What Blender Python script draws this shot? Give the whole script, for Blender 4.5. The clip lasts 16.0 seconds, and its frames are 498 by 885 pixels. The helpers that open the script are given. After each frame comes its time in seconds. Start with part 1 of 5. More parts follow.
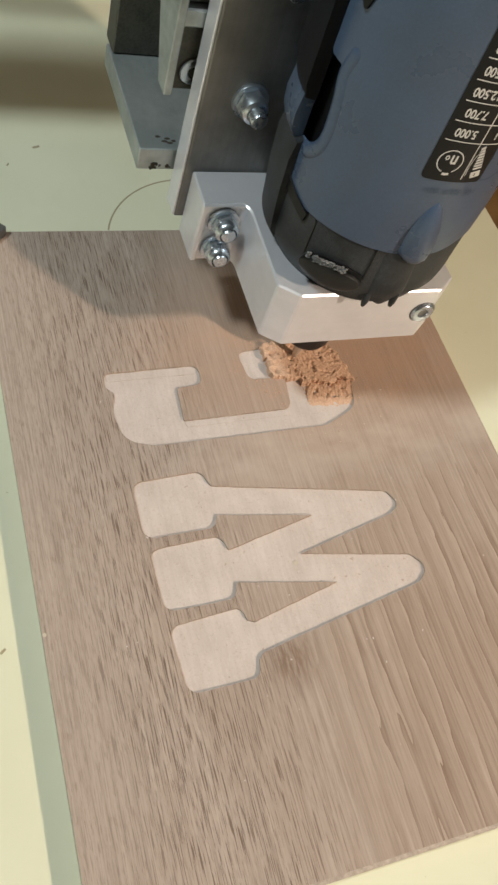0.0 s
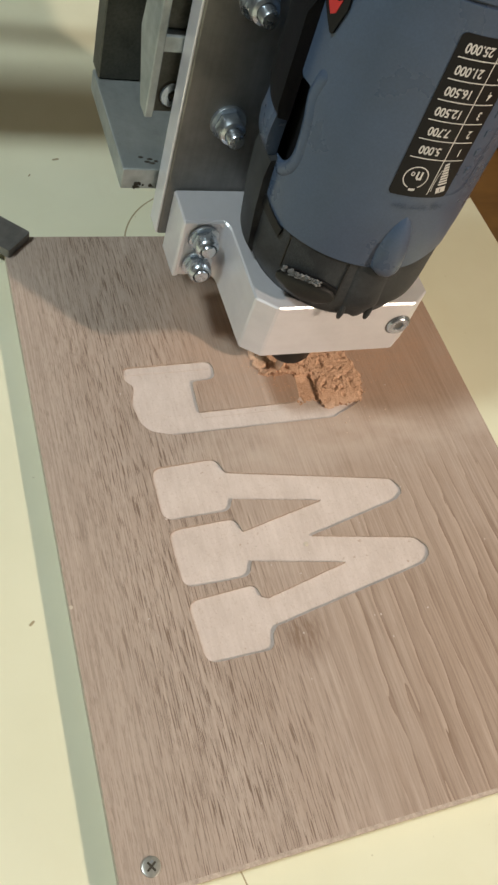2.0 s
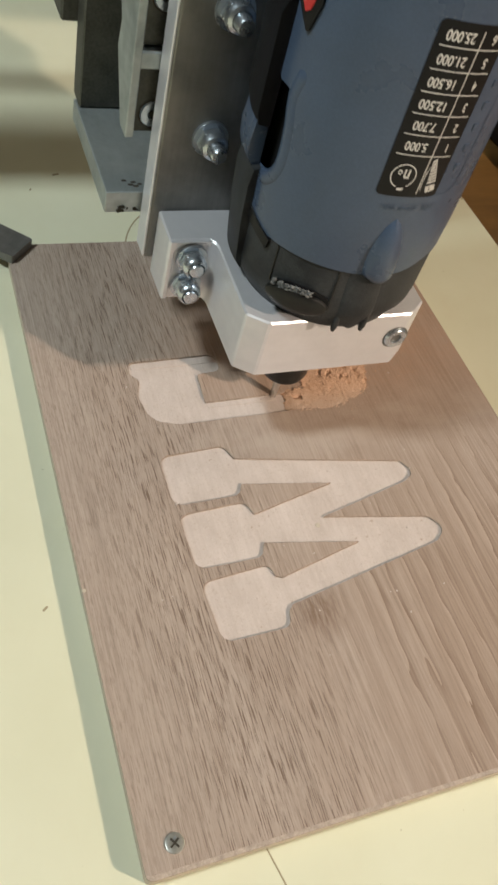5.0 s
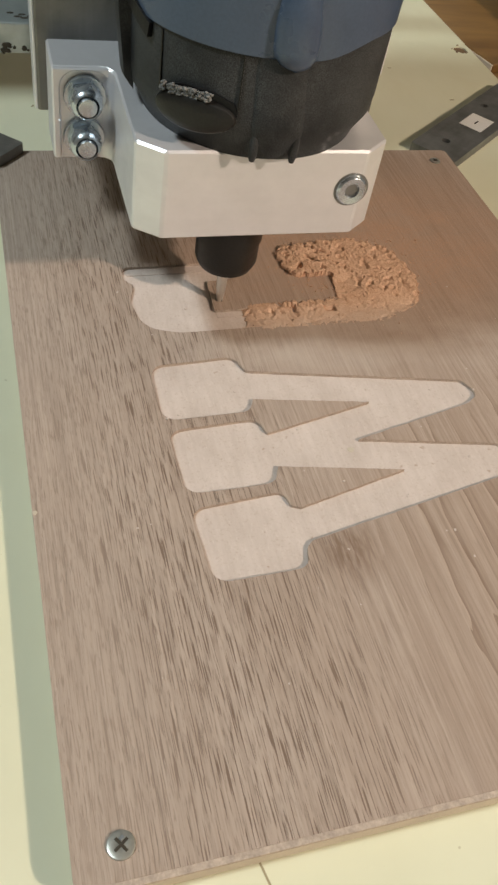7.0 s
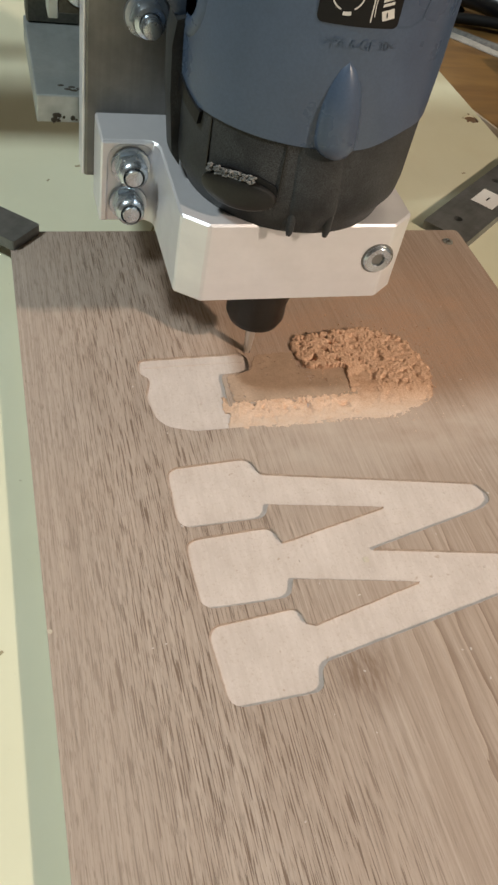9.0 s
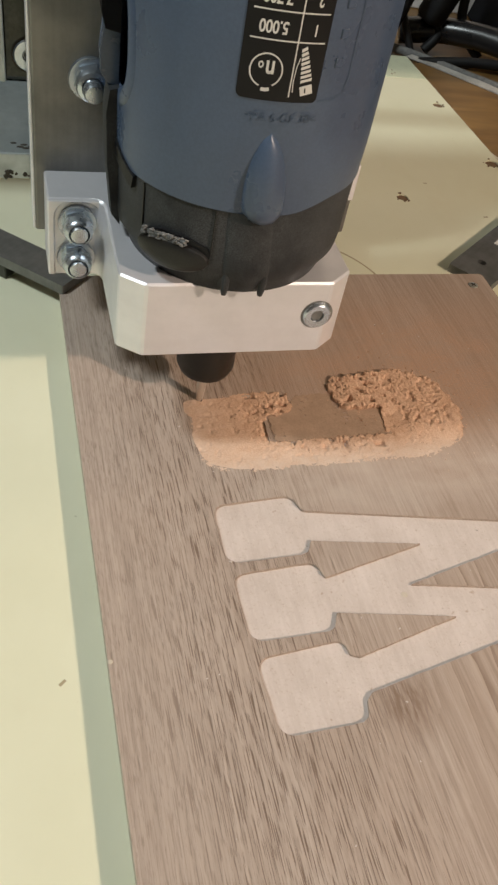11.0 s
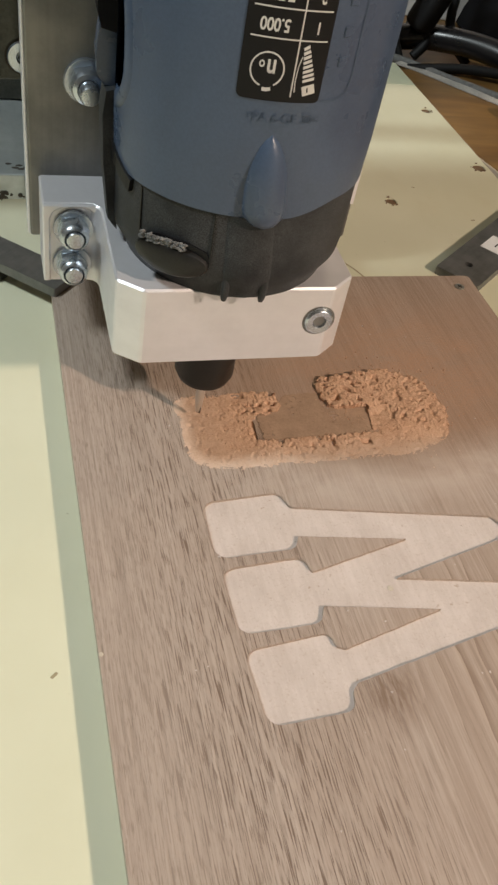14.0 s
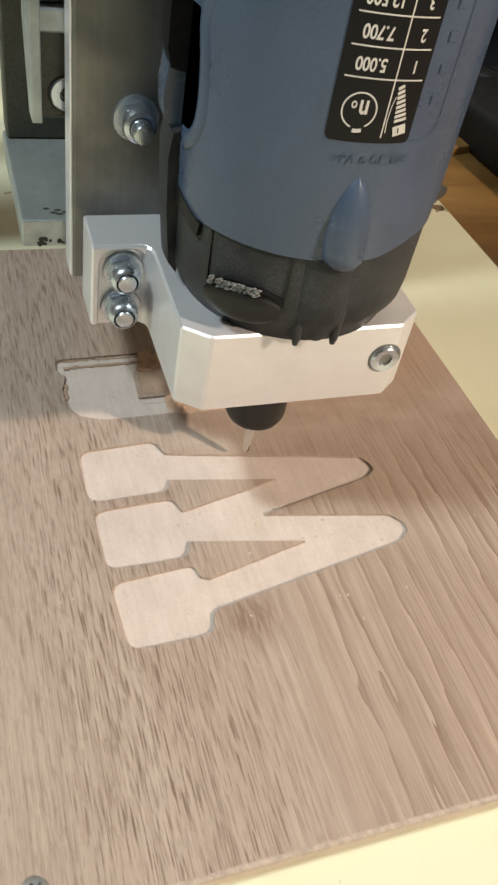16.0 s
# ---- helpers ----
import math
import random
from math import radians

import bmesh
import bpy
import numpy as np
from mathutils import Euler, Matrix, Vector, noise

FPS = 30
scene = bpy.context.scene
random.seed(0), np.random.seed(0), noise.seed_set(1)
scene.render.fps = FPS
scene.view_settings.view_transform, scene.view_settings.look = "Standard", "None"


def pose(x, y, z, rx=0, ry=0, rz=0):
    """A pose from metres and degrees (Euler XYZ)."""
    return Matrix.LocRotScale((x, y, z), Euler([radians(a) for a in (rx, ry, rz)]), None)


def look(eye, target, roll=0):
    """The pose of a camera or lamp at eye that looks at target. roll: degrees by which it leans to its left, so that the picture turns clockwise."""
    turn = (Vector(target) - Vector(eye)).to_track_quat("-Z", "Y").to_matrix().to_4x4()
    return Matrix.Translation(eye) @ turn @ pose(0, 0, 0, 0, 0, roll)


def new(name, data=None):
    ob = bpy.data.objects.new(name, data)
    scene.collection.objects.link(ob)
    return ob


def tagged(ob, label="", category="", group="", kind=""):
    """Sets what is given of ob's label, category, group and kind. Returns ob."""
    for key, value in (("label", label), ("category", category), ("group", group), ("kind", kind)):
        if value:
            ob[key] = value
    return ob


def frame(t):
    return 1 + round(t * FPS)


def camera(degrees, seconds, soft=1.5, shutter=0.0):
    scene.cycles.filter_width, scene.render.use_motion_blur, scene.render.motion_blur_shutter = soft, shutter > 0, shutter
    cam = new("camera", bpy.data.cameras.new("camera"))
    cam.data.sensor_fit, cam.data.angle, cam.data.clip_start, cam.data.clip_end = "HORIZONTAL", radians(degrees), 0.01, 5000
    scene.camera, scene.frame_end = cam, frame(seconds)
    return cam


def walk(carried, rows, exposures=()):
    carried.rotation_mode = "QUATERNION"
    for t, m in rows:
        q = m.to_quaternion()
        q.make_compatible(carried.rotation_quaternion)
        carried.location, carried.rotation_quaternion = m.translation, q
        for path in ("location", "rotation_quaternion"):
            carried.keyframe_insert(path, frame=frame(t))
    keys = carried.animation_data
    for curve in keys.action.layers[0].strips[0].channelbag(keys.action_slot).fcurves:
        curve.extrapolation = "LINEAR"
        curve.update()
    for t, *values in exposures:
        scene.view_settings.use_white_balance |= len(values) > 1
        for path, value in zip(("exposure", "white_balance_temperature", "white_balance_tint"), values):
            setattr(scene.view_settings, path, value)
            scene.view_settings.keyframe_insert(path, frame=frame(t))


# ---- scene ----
from mathutils.geometry import delaunay_2d_cdt

# ---- camera ----
cam = camera(34.0, 16.0, soft=2.5, shutter=0.4)
PATH = [
    (0, pose(-0.0245, 0.0033, 0.2568, 33.36, -14.49, -16.37)),
    (0.5, pose(-0.0280, 0.0000, 0.2577, 33.75, -15.25, -16.43)),
    (1, pose(-0.0331, -0.0052, 0.2578, 33.92, -14.91, -16.21)),
    (1.5, pose(-0.0367, -0.0101, 0.2598, 34.75, -14.87, -16.38)),
    (2, pose(-0.0365, -0.0150, 0.2617, 35.12, -14.36, -16.58)),
    (2.5, pose(-0.0370, -0.0237, 0.2646, 35.47, -14.10, -16.96)),
    (3, pose(-0.0366, -0.0260, 0.2675, 36.17, -14.00, -17.32)),
    (5.3, pose(-0.0391, -0.0401, 0.2378, 38.99, -11.92, -18.70)),
    (5.5, pose(-0.0332, -0.0456, 0.2272, 38.97, -11.55, -18.84)),
    (6, pose(-0.0040, -0.0475, 0.1843, 41.08, -9.37, -16.49)),
    (6.5, pose(0.0004, -0.0386, 0.1723, 42.42, -8.23, -14.87)),
    (7, pose(-0.0015, -0.0386, 0.1721, 41.98, -8.02, -14.76)),
    (7.5, pose(-0.0037, -0.0332, 0.1752, 42.23, -8.09, -14.48)),
    (8, pose(-0.0038, -0.0287, 0.1802, 42.33, -8.84, -14.35)),
    (8.5, pose(-0.0007, -0.0206, 0.1842, 42.64, -8.85, -14.27)),
    (9, pose(-0.0044, -0.0170, 0.1886, 43.03, -8.91, -14.15)),
    (9.2, pose(-0.0048, -0.0180, 0.1886, 43.65, -7.92, -14.09)),
    (11.5, pose(-0.0210, -0.0199, 0.2019, 44.70, -9.06, -13.49)),
    (12, pose(-0.0170, -0.0243, 0.2021, 44.84, -8.87, -14.05)),
    (12.5, pose(-0.0153, -0.0229, 0.2006, 44.66, -8.50, -14.17)),
    (13, pose(-0.0189, -0.0201, 0.1992, 44.65, -8.29, -13.90)),
    (13.5, pose(-0.0199, -0.0203, 0.2004, 44.95, -8.51, -13.91)),
    (14, pose(-0.0182, -0.0250, 0.2020, 45.07, -8.82, -13.94)),
    (14.5, pose(-0.0156, -0.0273, 0.2051, 45.46, -8.94, -14.20)),
    (15, pose(-0.0122, -0.0302, 0.2043, 45.41, -8.73, -14.53)),
    (15.5, pose(-0.0032, -0.0386, 0.2029, 45.83, -8.94, -15.65)),
    (16, pose(0.0090, -0.0548, 0.2018, 45.75, -8.54, -17.07)),
]
walk(cam, PATH, [(0, 0.06, 6500, 10), (2.0, 0.03, 6500, 10), (5.4, 0.0, 6500, 10), (5.9, -0.14, 6500, 10), (6.2, -0.11, 6500, 10), (6.8, -0.04, 6500, 10), (8.0, -0.06, 6500, 10), (9.0, 0.05, 6500, 10), (11.5, 0.0, 6600, 13),
                 (14.6, 0.0, 6600, 13), (15.5, 0.21, 6500, 11), (16, 0.33, 6500, 10)])

# ---- light ----
BED_Z = -0.007
CEIL = 1.62
FLOOR = -0.80

world = bpy.data.worlds.new("world")
scene.world = world
world.use_nodes = True
world.node_tree.nodes["Background"].inputs[0].default_value = (0.5, 0.55, 0.6, 1)
world.node_tree.nodes["Background"].inputs[1].default_value = 0.05


def lamp(name, eye, target, size, watts, colour):
    data = bpy.data.lights.new(name, "AREA")
    data.shape, data.size, data.energy, data.color = "DISK", size, watts, colour
    ob = new(name, data)
    ob.matrix_world = look(eye, target)
    return ob


KEY = Vector((0.825, -0.697, 0.765))
lamp("work_lamp_light", KEY, (0.06, 0.16, 0), 0.06, 15.8, (1.0, 0.815, 0.645))
TUBE = Vector((-0.74, 0.07, 1.32))
lamp("ceiling_lamp_light", TUBE, (0.05, 0.25, 0), 0.20, 18.8, (0.88, 1.0, 1.0))
# added fill lamp, unseen; brightens the right and far side
lamp("fill_lamp_light", (1.45, 0.45, 1.50), (0.2, 0.35, 0), 0.5, 4.0, (1.0, 0.80, 0.52))


# ---- materials ----
def mat(name, colour, rough=0.5, metal=0.0, spec=0.5):
    m = bpy.data.materials.new(name)
    m.use_nodes = True
    b = m.node_tree.nodes["Principled BSDF"]
    b.inputs["Base Color"].default_value = (*colour, 1)
    b.inputs["Roughness"].default_value = rough
    b.inputs["Metallic"].default_value = metal
    b.inputs["Specular IOR Level"].default_value = spec
    return m


class Nodes:
    """Shorthand for a material's node tree."""

    def __init__(self, m):
        self.t = m.node_tree
        self.b = self.t.nodes["Principled BSDF"]
        self.co = self.t.nodes.new("ShaderNodeTexCoord").outputs["Object"]

    def add(self, kind, **sets):
        n = self.t.nodes.new(kind)
        for k, v in sets.items():
            n.inputs[k.replace("_", " ")].default_value = v
        return n

    def to(self, a, b):
        self.t.links.new(a, b)

    def scaled(self, sx, sy, sz, turn=0.0):
        n = self.t.nodes.new("ShaderNodeMapping")
        n.inputs["Scale"].default_value = (sx, sy, sz)
        n.inputs["Rotation"].default_value = (0, 0, radians(turn))
        self.to(self.co, n.inputs["Vector"])
        return n.outputs[0]

    def noise(self, where, scale=1.0, detail=4.0, rough=0.55, warp=0.0):
        n = self.add("ShaderNodeTexNoise", Scale=scale, Detail=detail, Roughness=rough, Distortion=warp)
        self.to(where, n.inputs["Vector"])
        return n.outputs["Fac"]

    def ramp(self, fac, stops):
        n = self.t.nodes.new("ShaderNodeValToRGB")
        e = n.color_ramp.elements
        while len(e) < len(stops):
            e.new(0.5)
        for el, (p, c) in zip(e, stops):
            el.position, el.color = p, (*c, 1) if len(c) == 3 else c
        self.to(fac, n.inputs[0])
        return n.outputs[0]

    def mix(self, fac, a, b, how="MIX"):
        n = self.t.nodes.new("ShaderNodeMix")
        n.data_type, n.blend_type = "RGBA", how
        for s, v in ((n.inputs["Factor"], fac), (n.inputs[6], a), (n.inputs[7], b)):
            if isinstance(v, (int, float)):
                s.default_value = v
            elif isinstance(v, tuple):
                s.default_value = (*v, 1)
            else:
                self.to(v, s)
        return n.outputs[2]

    def math(self, op, a, b=0.0):
        n = self.t.nodes.new("ShaderNodeMath")
        n.operation = op
        for s, v in zip(n.inputs, (a, b)):
            if isinstance(v, (int, float)):
                s.default_value = v
            else:
                self.to(v, s)
        return n.outputs[0]

    def bump(self, h, strength, distance):
        n = self.add("ShaderNodeBump", Strength=strength, Distance=distance)
        self.to(h, n.inputs["Height"])
        self.to(n.outputs[0], self.b.inputs["Normal"])

    def colour(self, c):
        self.to(c, self.b.inputs["Base Color"])

    def rough(self, c):
        self.to(c, self.b.inputs["Roughness"])


G = lambda v: (v, v, v)


def speckled(name, base, rough, metal=0.0, spread=0.25, scale=60.0, fine=900.0, bump=0.1, spec=0.5):
    """A plain surface with uneven tone at two scales and a fine relief."""
    m = mat(name, base, rough, metal, spec)
    n = Nodes(m)
    where = n.scaled(1, 1, 1)
    big, small = n.noise(where, scale, 5), n.noise(where, fine, 3)
    lo = tuple(c * (1 - spread) for c in base)
    hi = tuple(min(1, c * (1 + spread * 0.6)) for c in base)
    c = n.ramp(big, [(0.3, lo), (0.7, hi)])
    c = n.mix(0.35, c, n.ramp(small, [(0.35, lo), (0.65, hi)]))
    n.colour(c)
    n.rough(n.ramp(big, [(0.3, G(max(0.05, rough - 0.1))), (0.7, G(min(1, rough + 0.12)))]))
    n.bump(small, bump, 0.0003)
    return m


def walnut():
    m = mat("walnut_laminate", (0.3, 0.2, 0.14), 0.55, 0, 0.3)
    n = Nodes(m)
    side = n.t.nodes.new("ShaderNodeSeparateXYZ")
    n.to(n.co, side.inputs[0])
    across = n.math("ADD", side.outputs["X"], n.math("MULTIPLY", n.math("SUBTRACT", n.noise(n.scaled(6, 9, 1), 1, 2), 0.5), 0.03))
    # slow tone shifts across the board, stretched along the grain
    slow = n.noise(n.scaled(42, 5, 1, 3), 1, 4, 0.55, 0.6)
    tone = n.ramp(slow, [(0.25, (0.295, 0.228, 0.186)), (0.5, (0.385, 0.309, 0.262)), (0.75, (0.465, 0.386, 0.336))])
    cloud = n.noise(n.scaled(26, 17, 1, 20), 1, 4, 0.6)
    tone = n.mix(n.ramp(cloud, [(0.35, G(0.45)), (0.6, G(0))]), tone, (0.29, 0.205, 0.155))
    # greyer sapwood side, browner heart side
    tone = n.mix(n.ramp(across, [(0.0, G(0.55)), (0.09, G(0.1))]), tone, (0.45, 0.385, 0.335))
    tone = n.mix(n.math("MULTIPLY", n.ramp(across, [(0.075, G(0)), (0.13, G(0.75))]), n.ramp(side.outputs["Y"], [(0.06, G(1)), (0.13, G(0.15))])), tone, (0.295, 0.215, 0.162))
    # fine grain lines everywhere
    line = n.noise(n.scaled(1150, 16, 1, 3), 1, 4, 0.6, 0.3)
    tone = n.mix(0.30, tone, n.ramp(line, [(0.38, (0.25, 0.17, 0.125)), (0.52, (0.42, 0.31, 0.245)), (0.68, (0.52, 0.41, 0.345))]))
    # pale streaks
    streak = n.noise(n.scaled(420, 13, 1, 3), 1, 3, 0.5, 0.2)
    tone = n.mix(n.ramp(streak, [(0.56, G(0)), (0.72, G(0.2))]), tone, (0.60, 0.49, 0.415))
    # short dense pores at the quarter-sawn side, long thin cracks next to them
    pore = n.noise(n.scaled(2900, 210, 1, 3), 1, 2, 0.5, 0.1)
    crack = n.noise(n.scaled(3100, 80, 1, 4), 1, 1, 0.4, 0.10)
    patch = n.noise(n.scaled(70, 40, 1, 5), 1, 3)
    p1 = n.math("MULTIPLY", n.ramp(pore, [(0.56, G(0)), (0.63, G(0.6))]), n.math("MULTIPLY", n.ramp(patch, [(0.35, G(0.45)), (0.6, G(1))]), n.ramp(across, [(0.030, G(0.85)), (0.08, G(0.25))])))
    p2 = n.math("MULTIPLY", n.ramp(crack, [(0.575, G(0)), (0.61, G(1))]), n.ramp(across, [(0.005, G(0.25)), (0.03, G(1)), (0.058, G(0.95)), (0.085, G(0.16))]))
    dark = n.math("MAXIMUM", p1, p2)
    tone = n.mix(n.math("MULTIPLY", dark, 0.8), tone, (0.135, 0.085, 0.06))
    # wide flames of the cathedral figure at the far side
    wave = n.t.nodes.new("ShaderNodeTexWave")
    wave.wave_type, wave.bands_direction, wave.wave_profile = "BANDS", "X", "SAW"
    for k, v in (("Scale", 40.0), ("Distortion", 3.2), ("Detail", 2.0), ("Detail Scale", 7.0), ("Detail Roughness", 0.45)):
        wave.inputs[k].default_value = v
    n.to(n.scaled(1.0, 0.10, 1, 5), wave.inputs["Vector"])
    fade = n.ramp(n.noise(n.scaled(55, 9, 1, 4), 1, 3), [(0.34, G(0.2)), (0.52, G(1))])
    zone = n.math("MULTIPLY", fade, n.math("MULTIPLY", n.ramp(side.outputs["Y"], [(0.095, G(1)), (0.145, G(0.05))]), n.ramp(across, [(0.078, G(0)), (0.112, G(1))])))
    flame = n.math("MULTIPLY", n.ramp(wave.outputs["Fac"], [(0.0, G(0.8)), (0.10, G(0.38)), (0.42, G(0))]), zone)
    tone = n.mix(flame, tone, (0.175, 0.11, 0.075))
    pale = n.math("MULTIPLY", n.ramp(wave.outputs["Fac"], [(0.75, G(0)), (0.97, G(0.28))]), zone)
    tone = n.mix(pale, tone, (0.58, 0.465, 0.385))
    # a darker curl in the figure
    away = n.t.nodes.new("ShaderNodeVectorMath")
    away.operation = "DISTANCE"
    n.to(n.scaled(1, 0.75, 1), away.inputs[0])
    away.inputs[1].default_value = (0.0785, 0.0505, 0)
    curl = n.math("MULTIPLY", n.ramp(away.outputs["Value"], [(0.002, G(0.9)), (0.011, G(0))]), n.ramp(n.noise(n.scaled(700, 130, 1, 8), 1, 3), [(0.4, G(0.3)), (0.6, G(1))]))
    tone = n.mix(curl, tone, (0.17, 0.105, 0.07))
    # fine cutter dust round the letter, with the warm shade there painted into its tint
    fine = n.noise(n.scaled(1, 1, 1), 1100, 3)
    veil = n.noise(n.scaled(60, 90, 1), 1, 4)
    heap = n.t.nodes.new("ShaderNodeVectorMath")
    heap.operation = "DISTANCE"
    n.to(n.scaled(1, 1.5, 1), heap.inputs[0])
    heap.inputs[1].default_value = (0.138, 0.300, 0)
    near = n.ramp(heap.outputs["Value"], [(0.015, G(1)), (0.10, G(0))])
    dust = n.math("MULTIPLY", near, n.math("MULTIPLY", veil, n.ramp(fine, [(0.3, G(0.35)), (0.7, G(1))])))
    tone = n.mix(n.math("MULTIPLY", dust, 2.1), tone, (0.47, 0.30, 0.21))
    # a pale veil between the two letters
    veil2 = n.math("MULTIPLY", n.ramp(n.math("ABSOLUTE", n.math("SUBTRACT", side.outputs["Y"], 0.147)), [(0.004, G(1)), (0.022, G(0))]), n.ramp(veil, [(0.35, G(0.05)), (0.65, G(0.5))]))
    tone = n.mix(n.math("MULTIPLY", veil2, n.ramp(across, [(0.03, G(0)), (0.07, G(1))])), tone, (0.50, 0.42, 0.365))
    n.colour(tone)
    n.rough(n.ramp(line, [(0.3, G(0.66)), (0.7, G(0.5))]))
    n.bump(n.math("SUBTRACT", n.math("MULTIPLY", line, 0.5), n.math("ADD", dark, n.math("MULTIPLY", flame, 0.5))), 0.55, 0.0004)
    return m


def routed_wood():
    m = mat("routed_pale_wood", (0.55, 0.43, 0.33), 0.85, 0, 0.2)
    n = Nodes(m)
    a, b, c = n.noise(n.scaled(90, 60, 1), 1, 4), n.noise(n.scaled(1, 1, 1), 1400, 3), n.noise(n.scaled(700, 60, 1, 4), 1, 3)
    col = n.ramp(a, [(0.3, (0.495, 0.416, 0.376)), (0.7, (0.605, 0.520, 0.480))])
    col = n.mix(0.16, col, n.ramp(c, [(0.35, (0.44, 0.36, 0.315)), (0.6, (0.66, 0.575, 0.535))]))
    fibre = n.noise(n.scaled(1500, 420, 1, 20), 1, 3, 0.6)
    col = n.mix(n.ramp(fibre, [(0.56, G(0)), (0.72, G(0.4))]), col, (0.66, 0.59, 0.55))
    col = n.mix(n.ramp(b, [(0.56, G(0)), (0.74, G(0.4))]), col, (0.38, 0.28, 0.21))
    speck = n.noise(n.scaled(1, 1, 1), 330, 2)
    col = n.mix(n.ramp(speck, [(0.70, G(0)), (0.76, G(0.55))]), col, (0.33, 0.23, 0.165))
    n.colour(col)
    n.bump(n.math("ADD", b, n.math("MULTIPLY", fibre, 0.6)), 0.45, 0.0003)
    return m


def melamine():
    m = mat("cream_melamine", (0.7, 0.66, 0.40), 0.42, 0, 0.4)
    n = Nodes(m)
    a, b = n.noise(n.scaled(9, 9, 1), 1, 5), n.noise(n.scaled(1, 1, 1), 420, 2)
    col = n.ramp(a, [(0.3, (0.635, 0.625, 0.46)), (0.7, (0.705, 0.70, 0.54))])
    spot = n.math("MULTIPLY", n.ramp(b, [(0.74, G(0)), (0.78, G(1))]), 0.5)
    col = n.mix(spot, col, (0.35, 0.31, 0.18))
    haze = n.noise(n.scaled(55, 30, 1), 1, 5, 0.65)
    col = n.mix(n.ramp(haze, [(0.55, G(0)), (0.8, G(0.22))]), col, (0.64, 0.58, 0.42))
    n.colour(col)
    n.rough(n.ramp(haze, [(0.3, G(0.34)), (0.75, G(0.6))]))
    n.bump(b, 0.04, 0.0003)
    return m


def sawdust_mat():
    m = mat("sawdust", (0.45, 0.26, 0.15), 0.95, 0, 0.1)
    n = Nodes(m)
    a, b = n.noise(n.scaled(1, 1, 1), 260, 4), n.noise(n.scaled(1, 1, 1), 1700, 3)
    col = n.ramp(a, [(0.3, (0.56, 0.335, 0.215)), (0.7, (0.69, 0.45, 0.315))])
    col = n.mix(0.32, col, n.ramp(b, [(0.32, (0.36, 0.215, 0.135)), (0.68, (0.76, 0.565, 0.435))]))
    # the finest, palest dust lies in the thin layer of the stem and the foot
    at = n.t.nodes.new("ShaderNodeSeparateXYZ")
    n.to(n.co, at.inputs[0])
    thin = n.math("MAXIMUM", n.ramp(at.outputs["Y"], [(0.157, G(0.85)), (0.166, G(0))]), n.ramp(at.outputs["X"], [(0.040, G(0.6)), (0.062, G(0))]))
    thin = n.math("MULTIPLY", thin, n.ramp(a, [(0.3, G(0.6)), (0.65, G(1))]))
    n.colour(n.mix(thin, col, (0.60, 0.47, 0.385)))
    n.bump(b, 0.3, 0.0004)
    return m


def brushed(name, base, rough, metal, along=(40, 40, 900), stain=0.25):
    """Drawn aluminium or steel: fine lines, cloudy stains."""
    m = mat(name, base, rough, metal)
    n = Nodes(m)
    line, cloud = n.noise(n.scaled(*along), 1, 3), n.noise(n.scaled(1, 1, 1), 55, 5, 0.65)
    lo = tuple(c * (1 - stain) for c in base)
    col = n.mix(0.25, n.ramp(cloud, [(0.32, lo), (0.62, base)]), n.ramp(line, [(0.3, lo), (0.7, tuple(min(1, c * 1.1) for c in base))]))
    n.colour(col)
    n.rough(n.ramp(cloud, [(0.3, G(min(1, rough + 0.18))), (0.7, G(rough))]))
    n.bump(line, 0.06, 0.0002)
    return m


def dusty_black():
    m = mat("black_plastic_dusty", (0.014, 0.014, 0.014), 0.5, 0, 0.18)
    n = Nodes(m)
    fine, cloud = n.noise(n.scaled(1, 1, 1), 4200, 3), n.noise(n.scaled(1, 1, 1), 70, 4)
    d = n.math("MULTIPLY", n.ramp(fine, [(0.36, G(0.16)), (0.74, G(1.0))]), n.ramp(cloud, [(0.34, G(0.10)), (0.66, G(0.52))]))
    n.colour(n.mix(d, (0.0085, 0.0100, 0.0122), (0.17, 0.178, 0.185)))
    n.rough(n.ramp(cloud, [(0.3, G(0.42)), (0.7, G(0.62))]))
    n.bump(fine, 0.15, 0.0002)
    return m


def table_wood():
    m = mat("orange_brown_table", (0.3, 0.15, 0.05), 0.4)
    n = Nodes(m)
    a, b = n.noise(n.scaled(9, 60, 1, 60), 1, 4, 0.6, 0.6), n.noise(n.scaled(14, 14, 1), 1, 4)
    col = n.ramp(a, [(0.3, (0.15, 0.078, 0.022)), (0.7, (0.28, 0.155, 0.048))])
    n.colour(n.mix(n.ramp(b, [(0.45, G(0)), (0.7, G(0.6))]), col, (0.06, 0.032, 0.014)))
    n.bump(a, 0.08, 0.0006)
    return m


M_WALNUT, M_ROUTED, M_BED, M_DUST = walnut(), routed_wood(), melamine(), sawdust_mat()
M_FILM = speckled("thin_dust_film", (0.42, 0.295, 0.215), 0.95, 0, 0.22, 160, 1600, 0.3, 0.1)
M_SHAVED = speckled("raw_board_edge", (0.54, 0.47, 0.385), 0.9, 0, 0.14, 120, 1500, 0.3, 0.2)
M_CUT = speckled("torn_cut_edge", (0.47, 0.385, 0.325), 0.95, 0, 0.35, 300, 1800, 0.6, 0.1)
M_ALU = brushed("milled_aluminium", (0.815, 0.81, 0.85), 0.30, 0.58, (14, 14, 160), 0.10)
M_PLATE = brushed("drawn_aluminium_plate", (0.245, 0.242, 0.233), 0.36, 0.85, (600, 600, 18), 0.35)
